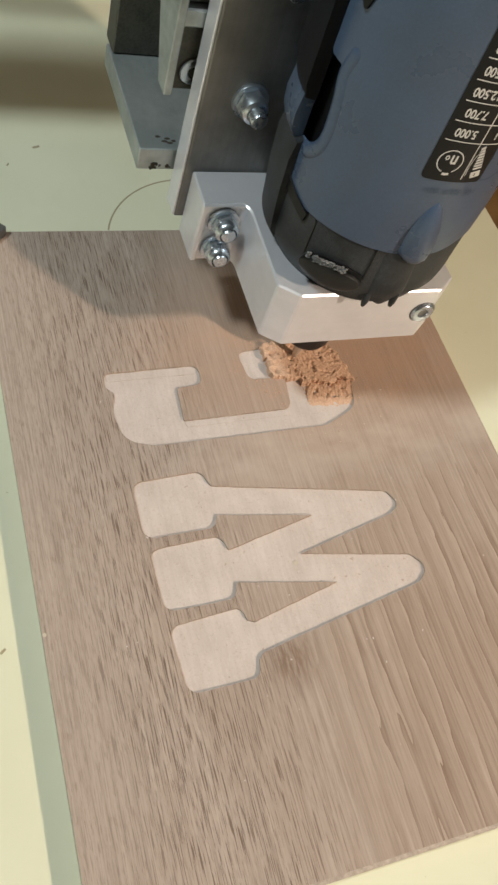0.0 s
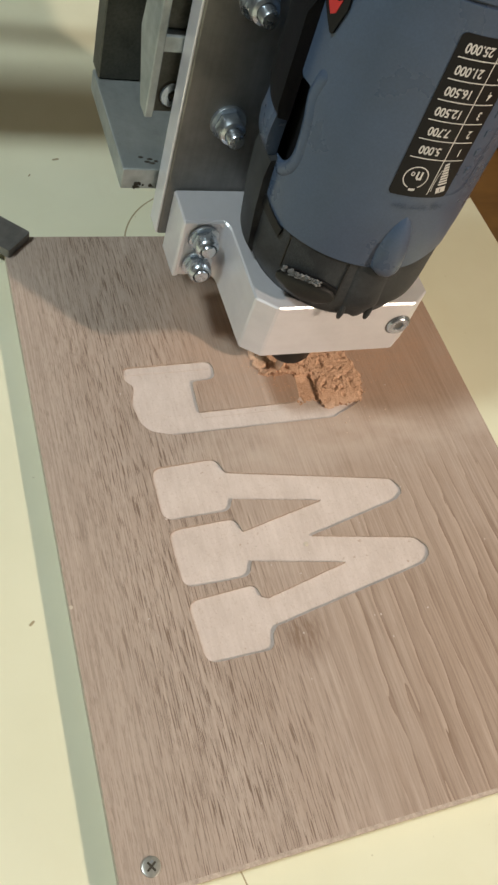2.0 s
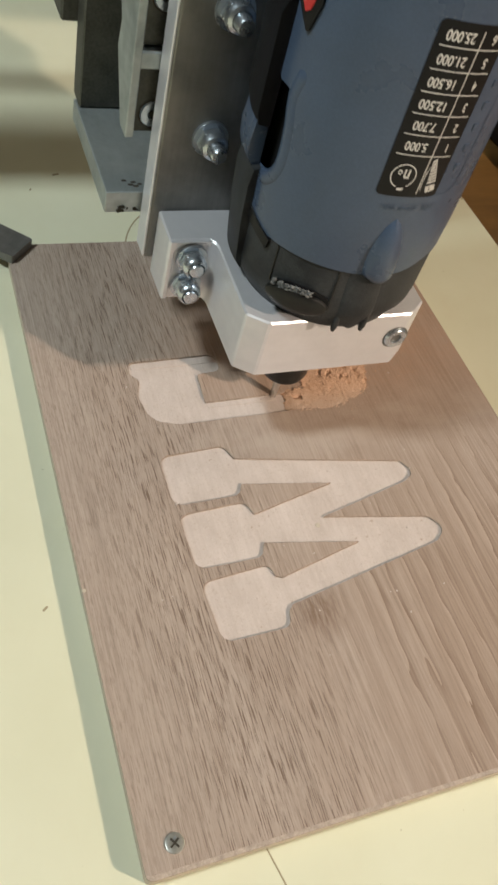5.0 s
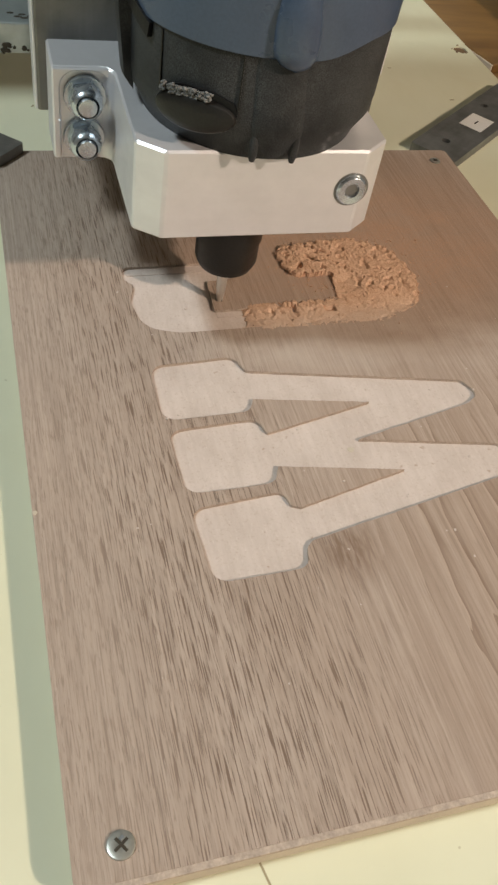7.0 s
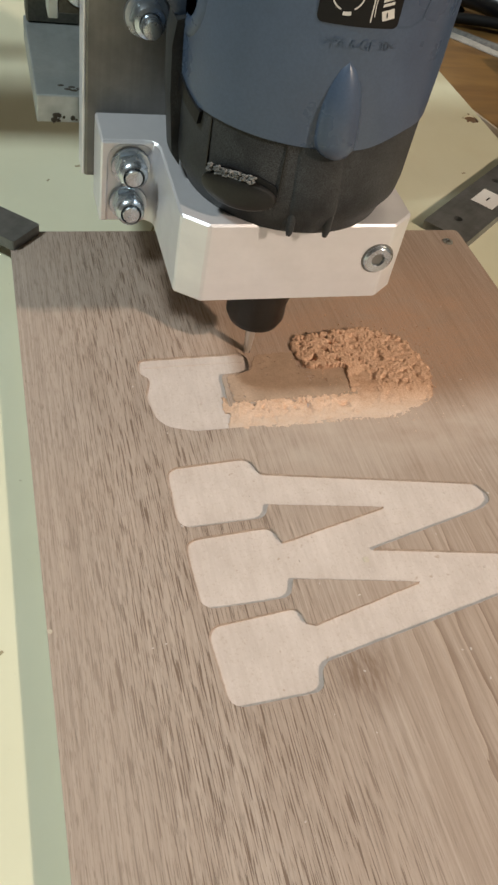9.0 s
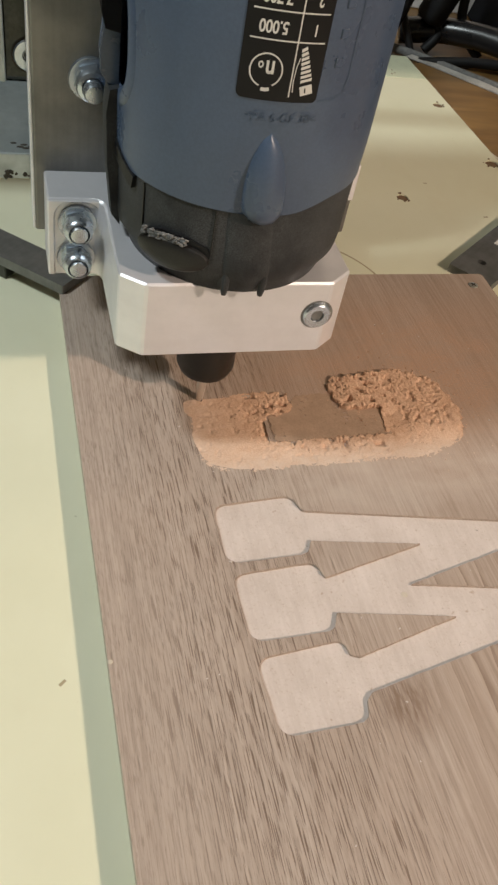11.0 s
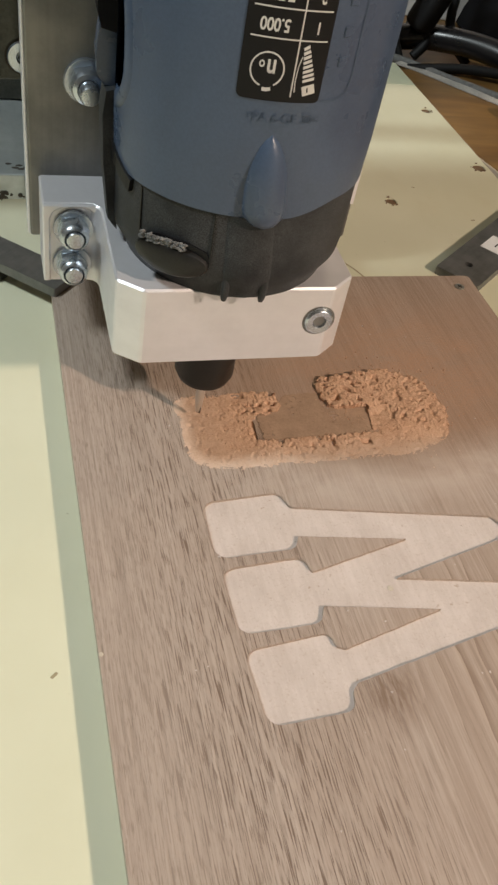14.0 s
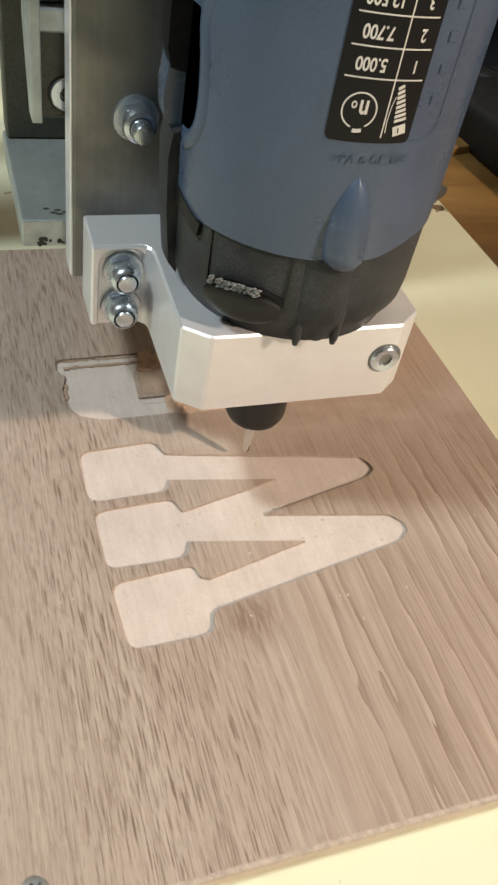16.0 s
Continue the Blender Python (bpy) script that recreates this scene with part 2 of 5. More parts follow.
M_GREY = brushed("dull_aluminium_bar", (0.52, 0.57, 0.575), 0.42, 0.8, (200, 30, 200), 0.4)
M_DARK = speckled("oily_dark_steel", (0.10, 0.10, 0.085), 0.5, 0.6, 0.45, 90, 900, 0.2)
M_STEEL = brushed("flat_steel_bar", (0.27, 0.27, 0.265), 0.4, 0.85, (40, 400, 40), 0.4)
M_ZINC = brushed("zinc_plated_steel", (0.60, 0.66, 0.73), 0.19, 0.95, (500, 500, 500), 0.2)
M_SCREW = brushed("dull_zinc_screw", (0.62, 0.62, 0.58), 0.26, 0.85, (900, 900, 900), 0.5)
M_BRIGHT = brushed("bright_steel", (0.74, 0.70, 0.65), 0.34, 0.8, (900, 900, 60), 0.2)
M_BLUE = speckled("blue_grey_plastic", (0.057, 0.085, 0.140), 0.30, 0, 0.22, 40, 1400, 0.06, 0.5)
M_BLACK = dusty_black()
# printed black, also the painted shade of slot, gap and motor opening
M_INK_GAP = mat("label_and_gap_black", (0.009, 0.009, 0.010), 0.38, 0, 0.2)
M_WHITE = mat("label_white", (0.56, 0.56, 0.545), 0.5)
M_EMBOSS = speckled("embossed_blue", (0.048, 0.076, 0.125), 0.5, 0, 0.15, 60, 1200, 0.05)
M_RED = mat("red_mark", (0.55, 0.03, 0.03), 0.4)
M_NUT = speckled("black_collet_nut", (0.02, 0.019, 0.018), 0.42, 0.4, 0.35, 150, 1600, 0.15)
M_LINT = speckled("grey_lint", (0.17, 0.17, 0.168), 0.95, 0, 0.5, 400, 2500, 0.8)
# grime on the foot plate; elsewhere the painted dark of recesses
M_GRIME_RECESS = speckled("caked_grime_and_recess_dark", (0.045, 0.037, 0.026), 0.85, 0, 0.4, 300, 2000, 0.6)
M_TABLE = table_wood()
M_TAPE = speckled("pale_green_tape", (0.52, 0.56, 0.42), 0.6, 0, 0.15, 60, 800, 0.1)
M_GLOSS = speckled("glossy_black_plastic", (0.010, 0.010, 0.012), 0.28, 0, 0.3, 30, 500, 0.05)
M_CLOTH = speckled("black_cloth", (0.007, 0.007, 0.009), 0.8, 0, 0.4, 60, 1500, 0.5, 0.2)
M_RUBBER = speckled("black_rubber", (0.007, 0.007, 0.008), 0.55, 0, 0.3, 100, 900, 0.1, 0.3)
M_SCRAP = speckled("grey_crumpled_paper", (0.40, 0.39, 0.37), 0.8, 0, 0.45, 60, 600, 0.4)
M_PAPER = speckled("white_paper", (0.72, 0.71, 0.70), 0.8, 0, 0.08, 60, 900, 0.05)
M_WALL = speckled("painted_wall", (0.53, 0.53, 0.50), 0.85, 0, 0.06, 4, 150, 0.05)
M_CEIL = speckled("white_ceiling", (0.62, 0.62, 0.60), 0.9, 0, 0.05, 4, 150, 0.05)
M_ROOMFLOOR = speckled("grey_concrete_floor", (0.22, 0.21, 0.2), 0.8, 0, 0.2, 5, 120, 0.1)
M_GROOVE = mat("cut_line_core", (0.34, 0.29, 0.18), 0.9)
M_HOLE = mat("drilled_hole_core", (0.16, 0.10, 0.055), 0.9)


# ---- mesh helpers ----
def mesh_of(name, bm, material, smooth=None):
    me = bpy.data.meshes.new(name)
    bmesh.ops.recalc_face_normals(bm, faces=bm.faces)
    if smooth is not None:
        for f in bm.faces:
            f.smooth = True
        for e in bm.edges:
            if len(e.link_faces) == 2 and e.calc_face_angle(0) > radians(smooth):
                e.smooth = False
    bm.to_mesh(me)
    bm.free()
    me.materials.append(material)
    return me


def part(name, bm, material, parent, label="", smooth=None):
    ob = new(name, mesh_of(name, bm, material, smooth))
    ob.parent = parent
    if label:
        ob["label"] = label
    return ob


def thing(name, label, category, at=(0, 0, 0), group="", kind=""):
    ob = new(name)
    ob.location = at
    ob.empty_display_size = 0.01
    return tagged(ob, label, category, group, kind)


def solid(name, bm, material, label, category, kind="", smooth=None):
    ob = new(name, mesh_of(name, bm, material, smooth))
    return tagged(ob, label, category, kind=kind)


def box(x0, x1, y0, y1, z0, z1, bevel=0.0, seg=2, bm=None):
    own = bmesh.new()
    bmesh.ops.create_cube(own, size=1)
    for v in own.verts:
        v.co = Vector(((x0 + x1) / 2 + v.co.x * (x1 - x0), (y0 + y1) / 2 + v.co.y * (y1 - y0), (z0 + z1) / 2 + v.co.z * (z1 - z0)))
    if bevel:
        bmesh.ops.bevel(own, geom=own.edges[:], offset=bevel, segments=seg, affect="EDGES", profile=0.5)
    return merged(bm, own)


def merged(bm, own):
    if bm is None:
        return own
    me = bpy.data.meshes.new("tmp")
    own.to_mesh(me)
    own.free()
    bm.from_mesh(me)
    bpy.data.meshes.remove(me)
    return bm


def moved(bm, m):
    bmesh.ops.transform(bm, matrix=m, verts=bm.verts)
    return bm


def lathe(profile, seg=48, bm=None, a0=0.0, a1=360.0):
    """Turns (radius, z) pairs about the z axis."""
    own = bmesh.new()
    full = abs(a1 - a0) >= 359.9
    n = seg if full else seg + 1
    rings = []
    for r, z in profile:
        if r < 1e-6:
            rings.append([own.verts.new((0, 0, z))])
        else:
            rings.append([own.verts.new((r * math.cos(radians(a0 + (a1 - a0) * i / seg)), r * math.sin(radians(a0 + (a1 - a0) * i / seg)), z)) for i in range(n)])
    for a, b in zip(rings, rings[1:]):
        for i in range(seg):
            j = (i + 1) % n
            if len(a) == 1 and len(b) == 1:
                continue
            if len(a) == 1:
                own.faces.new((a[0], b[j], b[i]))
            elif len(b) == 1:
                own.faces.new((a[i], a[j], b[0]))
            else:
                own.faces.new((a[i], a[j], b[j], b[i]))
    if not full and all(len(r) > 1 for r in rings):
        own.faces.new([r[0] for r in rings])
        own.faces.new([r[-1] for r in reversed(rings)])
    return merged(bm, own)


def prism(outline, z0, z1, bevel=0.0, seg=2, bm=None):
    own = bmesh.new()
    f = own.faces.new([own.verts.new((x, y, z0)) for x, y in outline])
    r = bmesh.ops.extrude_face_region(own, geom=[f])
    for v in r["geom"]:
        if isinstance(v, bmesh.types.BMVert):
            v.co.z = z1
    bmesh.ops.recalc_face_normals(own, faces=own.faces)
    if bevel:
        bmesh.ops.bevel(own, geom=own.edges[:], offset=bevel, segments=seg, affect="EDGES", profile=0.5)
    return merged(bm, own)


def rounded(points, steps=5):
    """A closed outline with its corners rounded: (x, y, radius) in millimetres."""
    out = []
    n = len(points)
    for i in range(n):
        p, a, b = Vector(points[i][:2]), Vector(points[i - 1][:2]), Vector(points[(i + 1) % n][:2])
        r = points[i][2]
        u, w = (a - p).normalized(), (b - p).normalized()
        half = u.angle(w) / 2
        if r <= 0 or half > 1.55:
            out.append(p / 1000)
            continue
        d = min(r / math.tan(half), 0.48 * (a - p).length, 0.48 * (b - p).length)
        r = d * math.tan(half)
        mid = p + (u + w).normalized() * (r / math.sin(half))
        s, e = p + u * d - mid, p + w * d - mid
        turn = s.angle_signed(e)
        for k in range(steps + 1):
            q = s.copy()
            q.rotate(Matrix.Rotation(-turn * k / steps, 2))
            out.append((mid + q) / 1000)
    return out


def inside(x, y, poly):
    hit = False
    for (x1, y1), (x2, y2) in zip(poly, poly[1:] + poly[:1]):
        if (y1 > y) != (y2 > y) and x < (x2 - x1) * (y - y1) / (y2 - y1) + x1:
            hit = not hit
    return hit


def tube(points, radius, seg=8, steps=6, bm=None):
    """A round cord through the points."""
    pts = [Vector(p) for p in points]
    line = []
    for i in range(len(pts) - 1):
        p0, p1, p2, p3 = pts[max(i - 1, 0)], pts[i], pts[i + 1], pts[min(i + 2, len(pts) - 1)]
        for k in range(steps):
            s = k / steps
            line.append(0.5 * (2 * p1 + (p2 - p0) * s + (2 * p0 - 5 * p1 + 4 * p2 - p3) * s * s + (3 * p1 - p0 - 3 * p2 + p3) * s ** 3))
    line.append(pts[-1])
    own = bmesh.new()
    rings = []
    for i, p in enumerate(line):
        d = (line[min(i + 1, len(line) - 1)] - line[max(i - 1, 0)]).normalized()
        q = d.to_track_quat("Z", "X")
        rings.append([own.verts.new(p + q @ Vector((radius * math.cos(math.tau * k / seg), radius * math.sin(math.tau * k / seg), 0))) for k in range(seg)])
    for a, b in zip(rings, rings[1:]):
        for k in range(seg):
            own.faces.new((a[k], a[(k + 1) % seg], b[(k + 1) % seg], b[k]))
    own.faces.new(rings[0][::-1])
    own.faces.new(rings[-1])
    return merged(bm, own)


def hexagon(r, z0, z1, turn=0.0, bm=None):
    """A hexagon nut body with chamfered corners."""
    own = prism([(r * math.cos(radians(60 * i + turn)), r * math.sin(radians(60 * i + turn))) for i in range(6)], z0, z1, r * 0.07, 2)
    return merged(bm, own)


FACE_FRONT = Matrix.Rotation(radians(90), 4, "X")   # local z looks to -y


# ---- the room ----
def room():
    x0, x1, y0, y1 = -1.9, 2.0, -2.0, 2.1
    for name, b in (("wall_west", (x0 - 0.1, x0, y0, y1)), ("wall_east", (x1, x1 + 0.1, y0, y1)), ("wall_south", (x0, x1, y0 - 0.1, y0)), ("wall_north", (x0, x1, y1, y1 + 0.1))):
        solid(name, box(*b, FLOOR, CEIL), M_WALL, "plain pale painted workshop wall", "wall", "structure")
    solid("floor", box(x0, x1, y0, y1, FLOOR - 0.1, FLOOR), M_ROOMFLOOR, "grey concrete workshop floor", "floor", "structure")
    solid("ceiling", box(x0, x1, y0, y1, CEIL, CEIL + 0.1), M_CEIL, "plain white ceiling", "ceiling", "structure")


def workbench():
    t = thing("workbench", "orange-brown wooden workbench under the machine bed", "table", (0.2, 0.3, -0.027))
    part("tabletop", box(-0.75, 0.85, -0.65, 0.75, -0.03, 0, 0.002), M_TABLE, t)
    for x in (-0.68, 0.78):
        for y in (-0.58, 0.68):
            part("leg", box(x - 0.03, x + 0.03, y - 0.03, y + 0.03, FLOOR + 0.027, -0.031, 0.003), M_TABLE, t)


# ---- the machine bed ----
BED_X0, BED_X1, BED_Y0, BED_Y1 = -0.42, 0.272, -0.36, 0.552
HOLES = [(0.190, 0.349, 0.0034), (0.2655, 0.391, 0.0042), (0.2455, 0.521, 0.0038), (0.2675, 0.3105, 0.0042), (0.263, 0.470, 0.0035), (-0.16, 0.20, 0.0035)]


def machine_bed():
    t = thing("machine_bed", "cream melamine machine bed with drilled screw holes", "board", (0, 0, 0))
    rim = [(BED_X0, BED_Y0), (BED_X1, BED_Y0), (BED_X1, BED_Y1), (BED_X0, BED_Y1)]
    loops = [[Vector(p) for p in rim]]
    for x, y, r in HOLES:
        loops.append([Vector((x + r * (1 + 0.12 * math.sin(3 * a + x * 90)) * math.cos(a), y + r * math.sin(a))) for a in [math.tau * k / 14 for k in range(14)]])
    bm = sheet_with_holes(loops, BED_Z, BED_Z - 0.018, 0.009)
    part("panel", bm, M_BED, t)
    for x, y, r in HOLES:
        part("hole_bottom", moved(lathe([(0, 0), (r * 1.15, 0), (r * 1.15, -0.001), (0, -0.001)], 14), Matrix.Translation((x, y, BED_Z - 0.0007))), M_HOLE, t, "dark drilled chipboard core")
        crumbs = bmesh.new()
        for k in range(9):
            a, d = random.uniform(0, math.tau), r * random.uniform(0.85, 1.35)
            s = random.uniform(0.0002, 0.0005)
            box(x + d * math.cos(a) - s, x + d * math.cos(a) + s, y + d * math.sin(a) - s, y + d * math.sin(a) + s, BED_Z - 0.0002, BED_Z + s, 0, 1, crumbs)
        part("chipped_rim", crumbs, M_HOLE, t, "dark chips round the hole")
    part("edge_tape", box(0.12, BED_X1 - 0.0005, 0.512, BED_Y1 - 0.001, BED_Z - 0.0001, BED_Z + 0.0002), M_TAPE, t, "pale green strip at the bed's end")
    # grooves that earlier jobs have cut into the bed
    arc = [(0.103 + 0.0472 * math.cos(radians(8 + 4 * k)), 0.2622 + 0.0472 * math.sin(radians(8 + 4 * k))) for k in range(40)]
    for line, w in ((arc, 0.0004), ([(0.0370, 0.001), (0.0394, -0.0098), (0.0412, -0.0184), (0.0440, -0.027), (0.052, -0.050)], 0.00024)):
        part("groove", ribbon(line, w, BED_Z - 0.0003, BED_Z + 0.00006), M_GROOVE, t, "thin dark cut line")
    for x, y, s, a in ((0.0336, 0.3306, 0.0011, 20), (0.019, 0.318, 0.0006, 60), (0.232, 0.33, 0.0008, 10), (-0.012, 0.09, 0.0007, 40), (0.21, 0.365, 0.0006, 0), (-0.016, 0.30, 0.0006, 70), (-0.02, -0.02, 0.0006, 70)):
        own = box(-s * 1.6, s * 1.6, -s * 0.6, s * 0.6, -0.0002, 0.0001)
        part("nick", moved(own, pose(x, y, BED_Z, 0, 0, a)), M_GROOVE, t, "small dark nick")


def ribbon(line, w, z0, z1):
    bm = bmesh.new()
    prev = None
    for i, p in enumerate(line):
        a, b = Vector(line[max(i - 1, 0)]), Vector(line[min(i + 1, len(line) - 1)])
        d = (b - a).normalized()
        s = Vector((-d.y, d.x)) * w
        ring = [bm.verts.new((p[0] + s.x, p[1] + s.y, z0)), bm.verts.new((p[0] + s.x, p[1] + s.y, z1)), bm.verts.new((p[0] - s.x, p[1] - s.y, z1)), bm.verts.new((p[0] - s.x, p[1] - s.y, z0))]
        if prev:
            for k in range(4):
                bm.faces.new((prev[k], prev[(k + 1) % 4], ring[(k + 1) % 4], ring[k]))
        else:
            bm.faces.new(ring)
        prev = ring
    bm.faces.new(prev[::-1])
    return bm


def sheet_with_holes(loops, top, bottom, depth, closed=True):
    """A flat panel: loops[0] is its outline, the others are pockets of that depth, open at the top and without a floor."""
    pts, edges = [], []
    for loop in loops:
        k = len(pts)
        pts += [Vector((p[0], p[1])) for p in loop]
        edges += [(k + i, k + (i + 1) % len(loop)) for i in range(len(loop))]
    vs, _, fs, *_ = delaunay_2d_cdt(pts, edges, [], 0, 1e-6)
    bm = bmesh.new()
    tops = [bm.verts.new((v.x, v.y, top)) for v in vs]
    polys = [[(p[0], p[1]) for p in l] for l in loops]
    for f in fs:
        c = sum((vs[i] for i in f), Vector((0, 0))) / len(f)
        if inside(c.x, c.y, polys[0]) and not any(inside(c.x, c.y, p) for p in polys[1:]):
            bm.faces.new([tops[i] for i in f])
    for j, loop in enumerate(loops):
        z = bottom if j == 0 else top - depth
        a = [bm.verts.new((p[0], p[1], top)) for p in loop]
        b = [bm.verts.new((p[0], p[1], z)) for p in loop]
        for i in range(len(loop)):
            k = (i + 1) % len(loop)
            bm.faces.new((a[i], a[k], b[k], b[i]))
        if j == 0 and closed:
            bm.faces.new(b)
    bmesh.ops.remove_doubles(bm, verts=bm.verts, dist=1e-7)
    return bm


# ---- the work piece ----
W, L = 0.1968, 0.2677
DEPTH = 0.0010
LETTER_W_RAW = rounded([
    (39.6, 140.3, 3.9), (65.6, 141.9, 3.6), (67.8, 135.2, 2.6), (137.6, 123.3, 3), (141.2, 117.6, 3.5), (136.6, 114.0, 3.9), (94.4, 103.3, 0.0),
    (137.6, 95.6, 3.9), (142.2, 89.6, 3.5), (136.6, 84.9, 3.9), (69.6, 71.2, 0.8), (67.4, 69.2, 1.0), (66.2, 63.3, 3.6), (41.8, 62.8, 3.9),
    (40.5, 85.0, 3.6), (66.2, 87.3, 3.6), (67.0, 82.4, 1.5), (70.0, 81.3, 0.8), (105.0, 90.4, 0.0), (67.4, 97.2, 0.8), (65.4, 91.4, 3.9),
    (40.6, 91.0, 3.9), (40.0, 113.3, 3.9), (65.9, 114.8, 3.6), (67.8, 108.7, 1.0), (104.2, 117.9, 0.0), (67.3, 123.8, 0.8), (65.0, 119.0, 3.9), (39.4, 118.2, 3.9)])
LETTER_J_RAW = rounded([
    (38.4, 190.3, 2.6), (77.4, 191.4, 3.6), (76.6, 181.6, 3.6), (66.0, 180.6, 1.2), (65.2, 165.2, 0.6), (111.2, 166.3, 3.9), (113.2, 181.8, 2.6), (97.2, 181.8, 3.5),
    (95.6, 196.4, 3.5), (126.0, 199.5, 8.0), (138.6, 193.5, 8.0), (142.6, 178.0, 8.0), (139.6, 163.5, 9.0), (124.0, 156.4, 8.0), (52.0, 155.2, 8.0), (40.6, 158.6, 9.0), (38.2, 172.0, 6.0), (40.8, 180.6, 1.5), (37.8, 183.6, 2.6)])


def grown(outline, d):
    c = list(outline)
    out = []
    for i in range(len(c)):
        a, p, b = Vector(c[i - 1]), Vector(c[i]), Vector(c[(i + 1) % len(c)])
        e = (b - a).normalized()
        out.append(p + Vector((e.y, -e.x)) * d)
    return out


def torn(outline):
    """The same outline with the slight unevenness that the cutter leaves."""
    out = []
    c = [Vector(p) for p in outline]
    for p, q in zip(c, c[1:] + c[:1]):
        k = max(1, int((q - p).length / 0.0011))
        for i in range(k):
            v = p.lerp(q, i / k)
            d = noise.noise_vector(Vector((v.x * 420, v.y * 420, 3.0)))
            out.append(v + Vector((d.x, d.y)) * 0.00016)
    return out


LETTER_W, LETTER_J = torn(grown(LETTER_W_RAW, -0.00045)), torn(LETTER_J_RAW)


def work_piece():
    t = thing("wooden_board", "brown walnut-laminated board with two letters cut into it", "board", (0, 0, 0))
    rim = rounded([(0, 0, 2.2), (W * 1000, 0, 2), (W * 1000, L * 1000 - 0.4, 2), (0, L * 1000, 2)], 4)
    face = rounded([(0, 1.5, 2.0), (W * 1000, 1.3, 2), (W * 1000, L * 1000 - 0.4, 2), (0, L * 1000, 2)], 4)
    bm = sheet_with_holes([face, LETTER_W, LETTER_J], 0, -0.0003, 0.00015, False)
    part("veneer", bm, M_WALNUT, t, "walnut-brown veneer with dark open pores")
    core = prism([(p[0], p[1]) for p in grown(rim, -0.00025)], -0.00695, -DEPTH - 0.0002, 0.0004, 1)
    part("core", core, M_SHAVED, t, "pale raw board edge")
    side = sheet_with_holes([grown(rim, -0.0001), LETTER_W, LETTER_J], -0.00025, -DEPTH - 0.0004, 0.0010, False)
    part("middle_layer", side, M_CUT, t)
    for name, o, label in (("letter_pocket", LETTER_W, "pale routed letter W, flat and clean"), ("letter_pocket", LETTER_J, "pale routed letter J, partly under sawdust")):
        own = bmesh.new()
        pts = [Vector(p) for p in o]
        vs, _, fs, *_ = delaunay_2d_cdt(pts, [(i, (i + 1) % len(pts)) for i in range(len(pts))], [], 1, 1e-6)
        vv = [own.verts.new((v.x, v.y, -DEPTH)) for v in vs]
        for f in fs:
            own.faces.new([vv[i] for i in f])
        r = bmesh.ops.extrude_face_region(own, geom=own.faces[:])
        for v in r["geom"]:
            if isinstance(v, bmesh.types.BMVert):
                v.co.z -= 0.0003
        part(name, own, M_ROUTED, t, label)
    # shallow steps that a second pass has left along the letter's edges
    for ends in ([(39.6, 186.6), (76.0, 187.4), (76.2, 190.4), (39.0, 189.4)], [(66.0, 162.6), (110.6, 163.4), (110.8, 165.7), (65.6, 164.7)]):
        own = prism([(p[0], p[1]) for p in torn(rounded([(x, y, 0.5) for x, y in ends], 3))], -DEPTH - 0.0001, -DEPTH + 0.00022)
        part("pocket_step", own, M_ROUTED, t, "shallow torn step in the letter's floor")
    # torn flecks left standing in the pockets and on the veneer
    flecks = bmesh.new()
    rnd = random.Random(5)
    wpoly, jpoly = [tuple(p) for p in LETTER_W], [tuple(p) for p in LETTER_J]
    for k in range(190):
        x, y = rnd.uniform(0.02, 0.17), rnd.uniform(0.03, 0.235)
        low = inside(x, y, wpoly) or inside(x, y, jpoly)
        if not low and k % 4:
            continue
        s = rnd.uniform(0.00010, 0.00024) * (1.8 if k % 23 == 0 else 1)
        own = box(-s * rnd.uniform(1, 2.2), s * 1.4, -s, s, -s * 0.4, s, 0, 1)
        moved(own, pose(x, y, -DEPTH if low else 0, rnd.uniform(-20, 20), rnd.uniform(-20, 20), rnd.uniform(0, 360)))
        merged(flecks, own)
    tagged(part("wood_flecks", flecks, M_ROUTED, t, "tiny pale torn wood flecks"), kind="stuff")
    # the chipped dents at the veneer's edge
    for x, y, r in ((0.0006, 0.0905, 0.0008), (0.0915, 0.1005, 0.0012), (0.0848, 0.1192, 0.0006)):
        part("chip", moved(lathe([(0, 0.0002), (r * 0.7, 0.00018), (r, -0.0001), (0, -0.0002)], 9), pose(x, y, 0 if x < 0.01 else -DEPTH, 0, 0, 30)), M_SHAVED, t, "small chip")


def wood_screw(x, y, r=0.0037):
    t = thing("wood_screw", "zinc-plated countersunk cross-head screw holding down the board", "screw", (x, y, 0), "screws in the board")
    part("head", lathe([(0, 0.00045), (r * 0.35, 0.0005), (r * 0.8, 0.0006), (r * 0.96, 0.00045), (r, 0.0001), (r * 0.9, -0.0008), (r * 0.4, -0.0038), (0, -0.0039)], 28), M_SCREW, t, "", 40)
    # recess is not cut: a dark cross on the head paints its shade
    cross = box(-r * 0.58, r * 0.58, -r * 0.10, r * 0.10, 0.0003, 0.00066)
    box(-r * 0.10, r * 0.10, -r * 0.58, r * 0.58, 0.0003, 0.00068, 0, 1, cross)
    part("recess_shade", moved(cross, pose(0, 0, 0, 0, 0, 35)), M_GRIME_RECESS, t, "dark cross drawn for the recess, shade in its colour")
    # a glint, put in as a small raised patch of brighter zinc
    part("glint_patch", moved(box(r * 0.12, r * 0.5, r * 0.16, r * 0.42, 0.0005, 0.0008, 0.0001, 1), pose(0, 0, 0, 0, 0, 35)), M_ZINC, t, "small brighter zinc patch drawn as a glint")
    part("shank", lathe([(0, -0.006), (r * 0.35, -0.006), (r * 0.4, -0.0035), (0, -0.0035)], 12), M_ZINC, t)


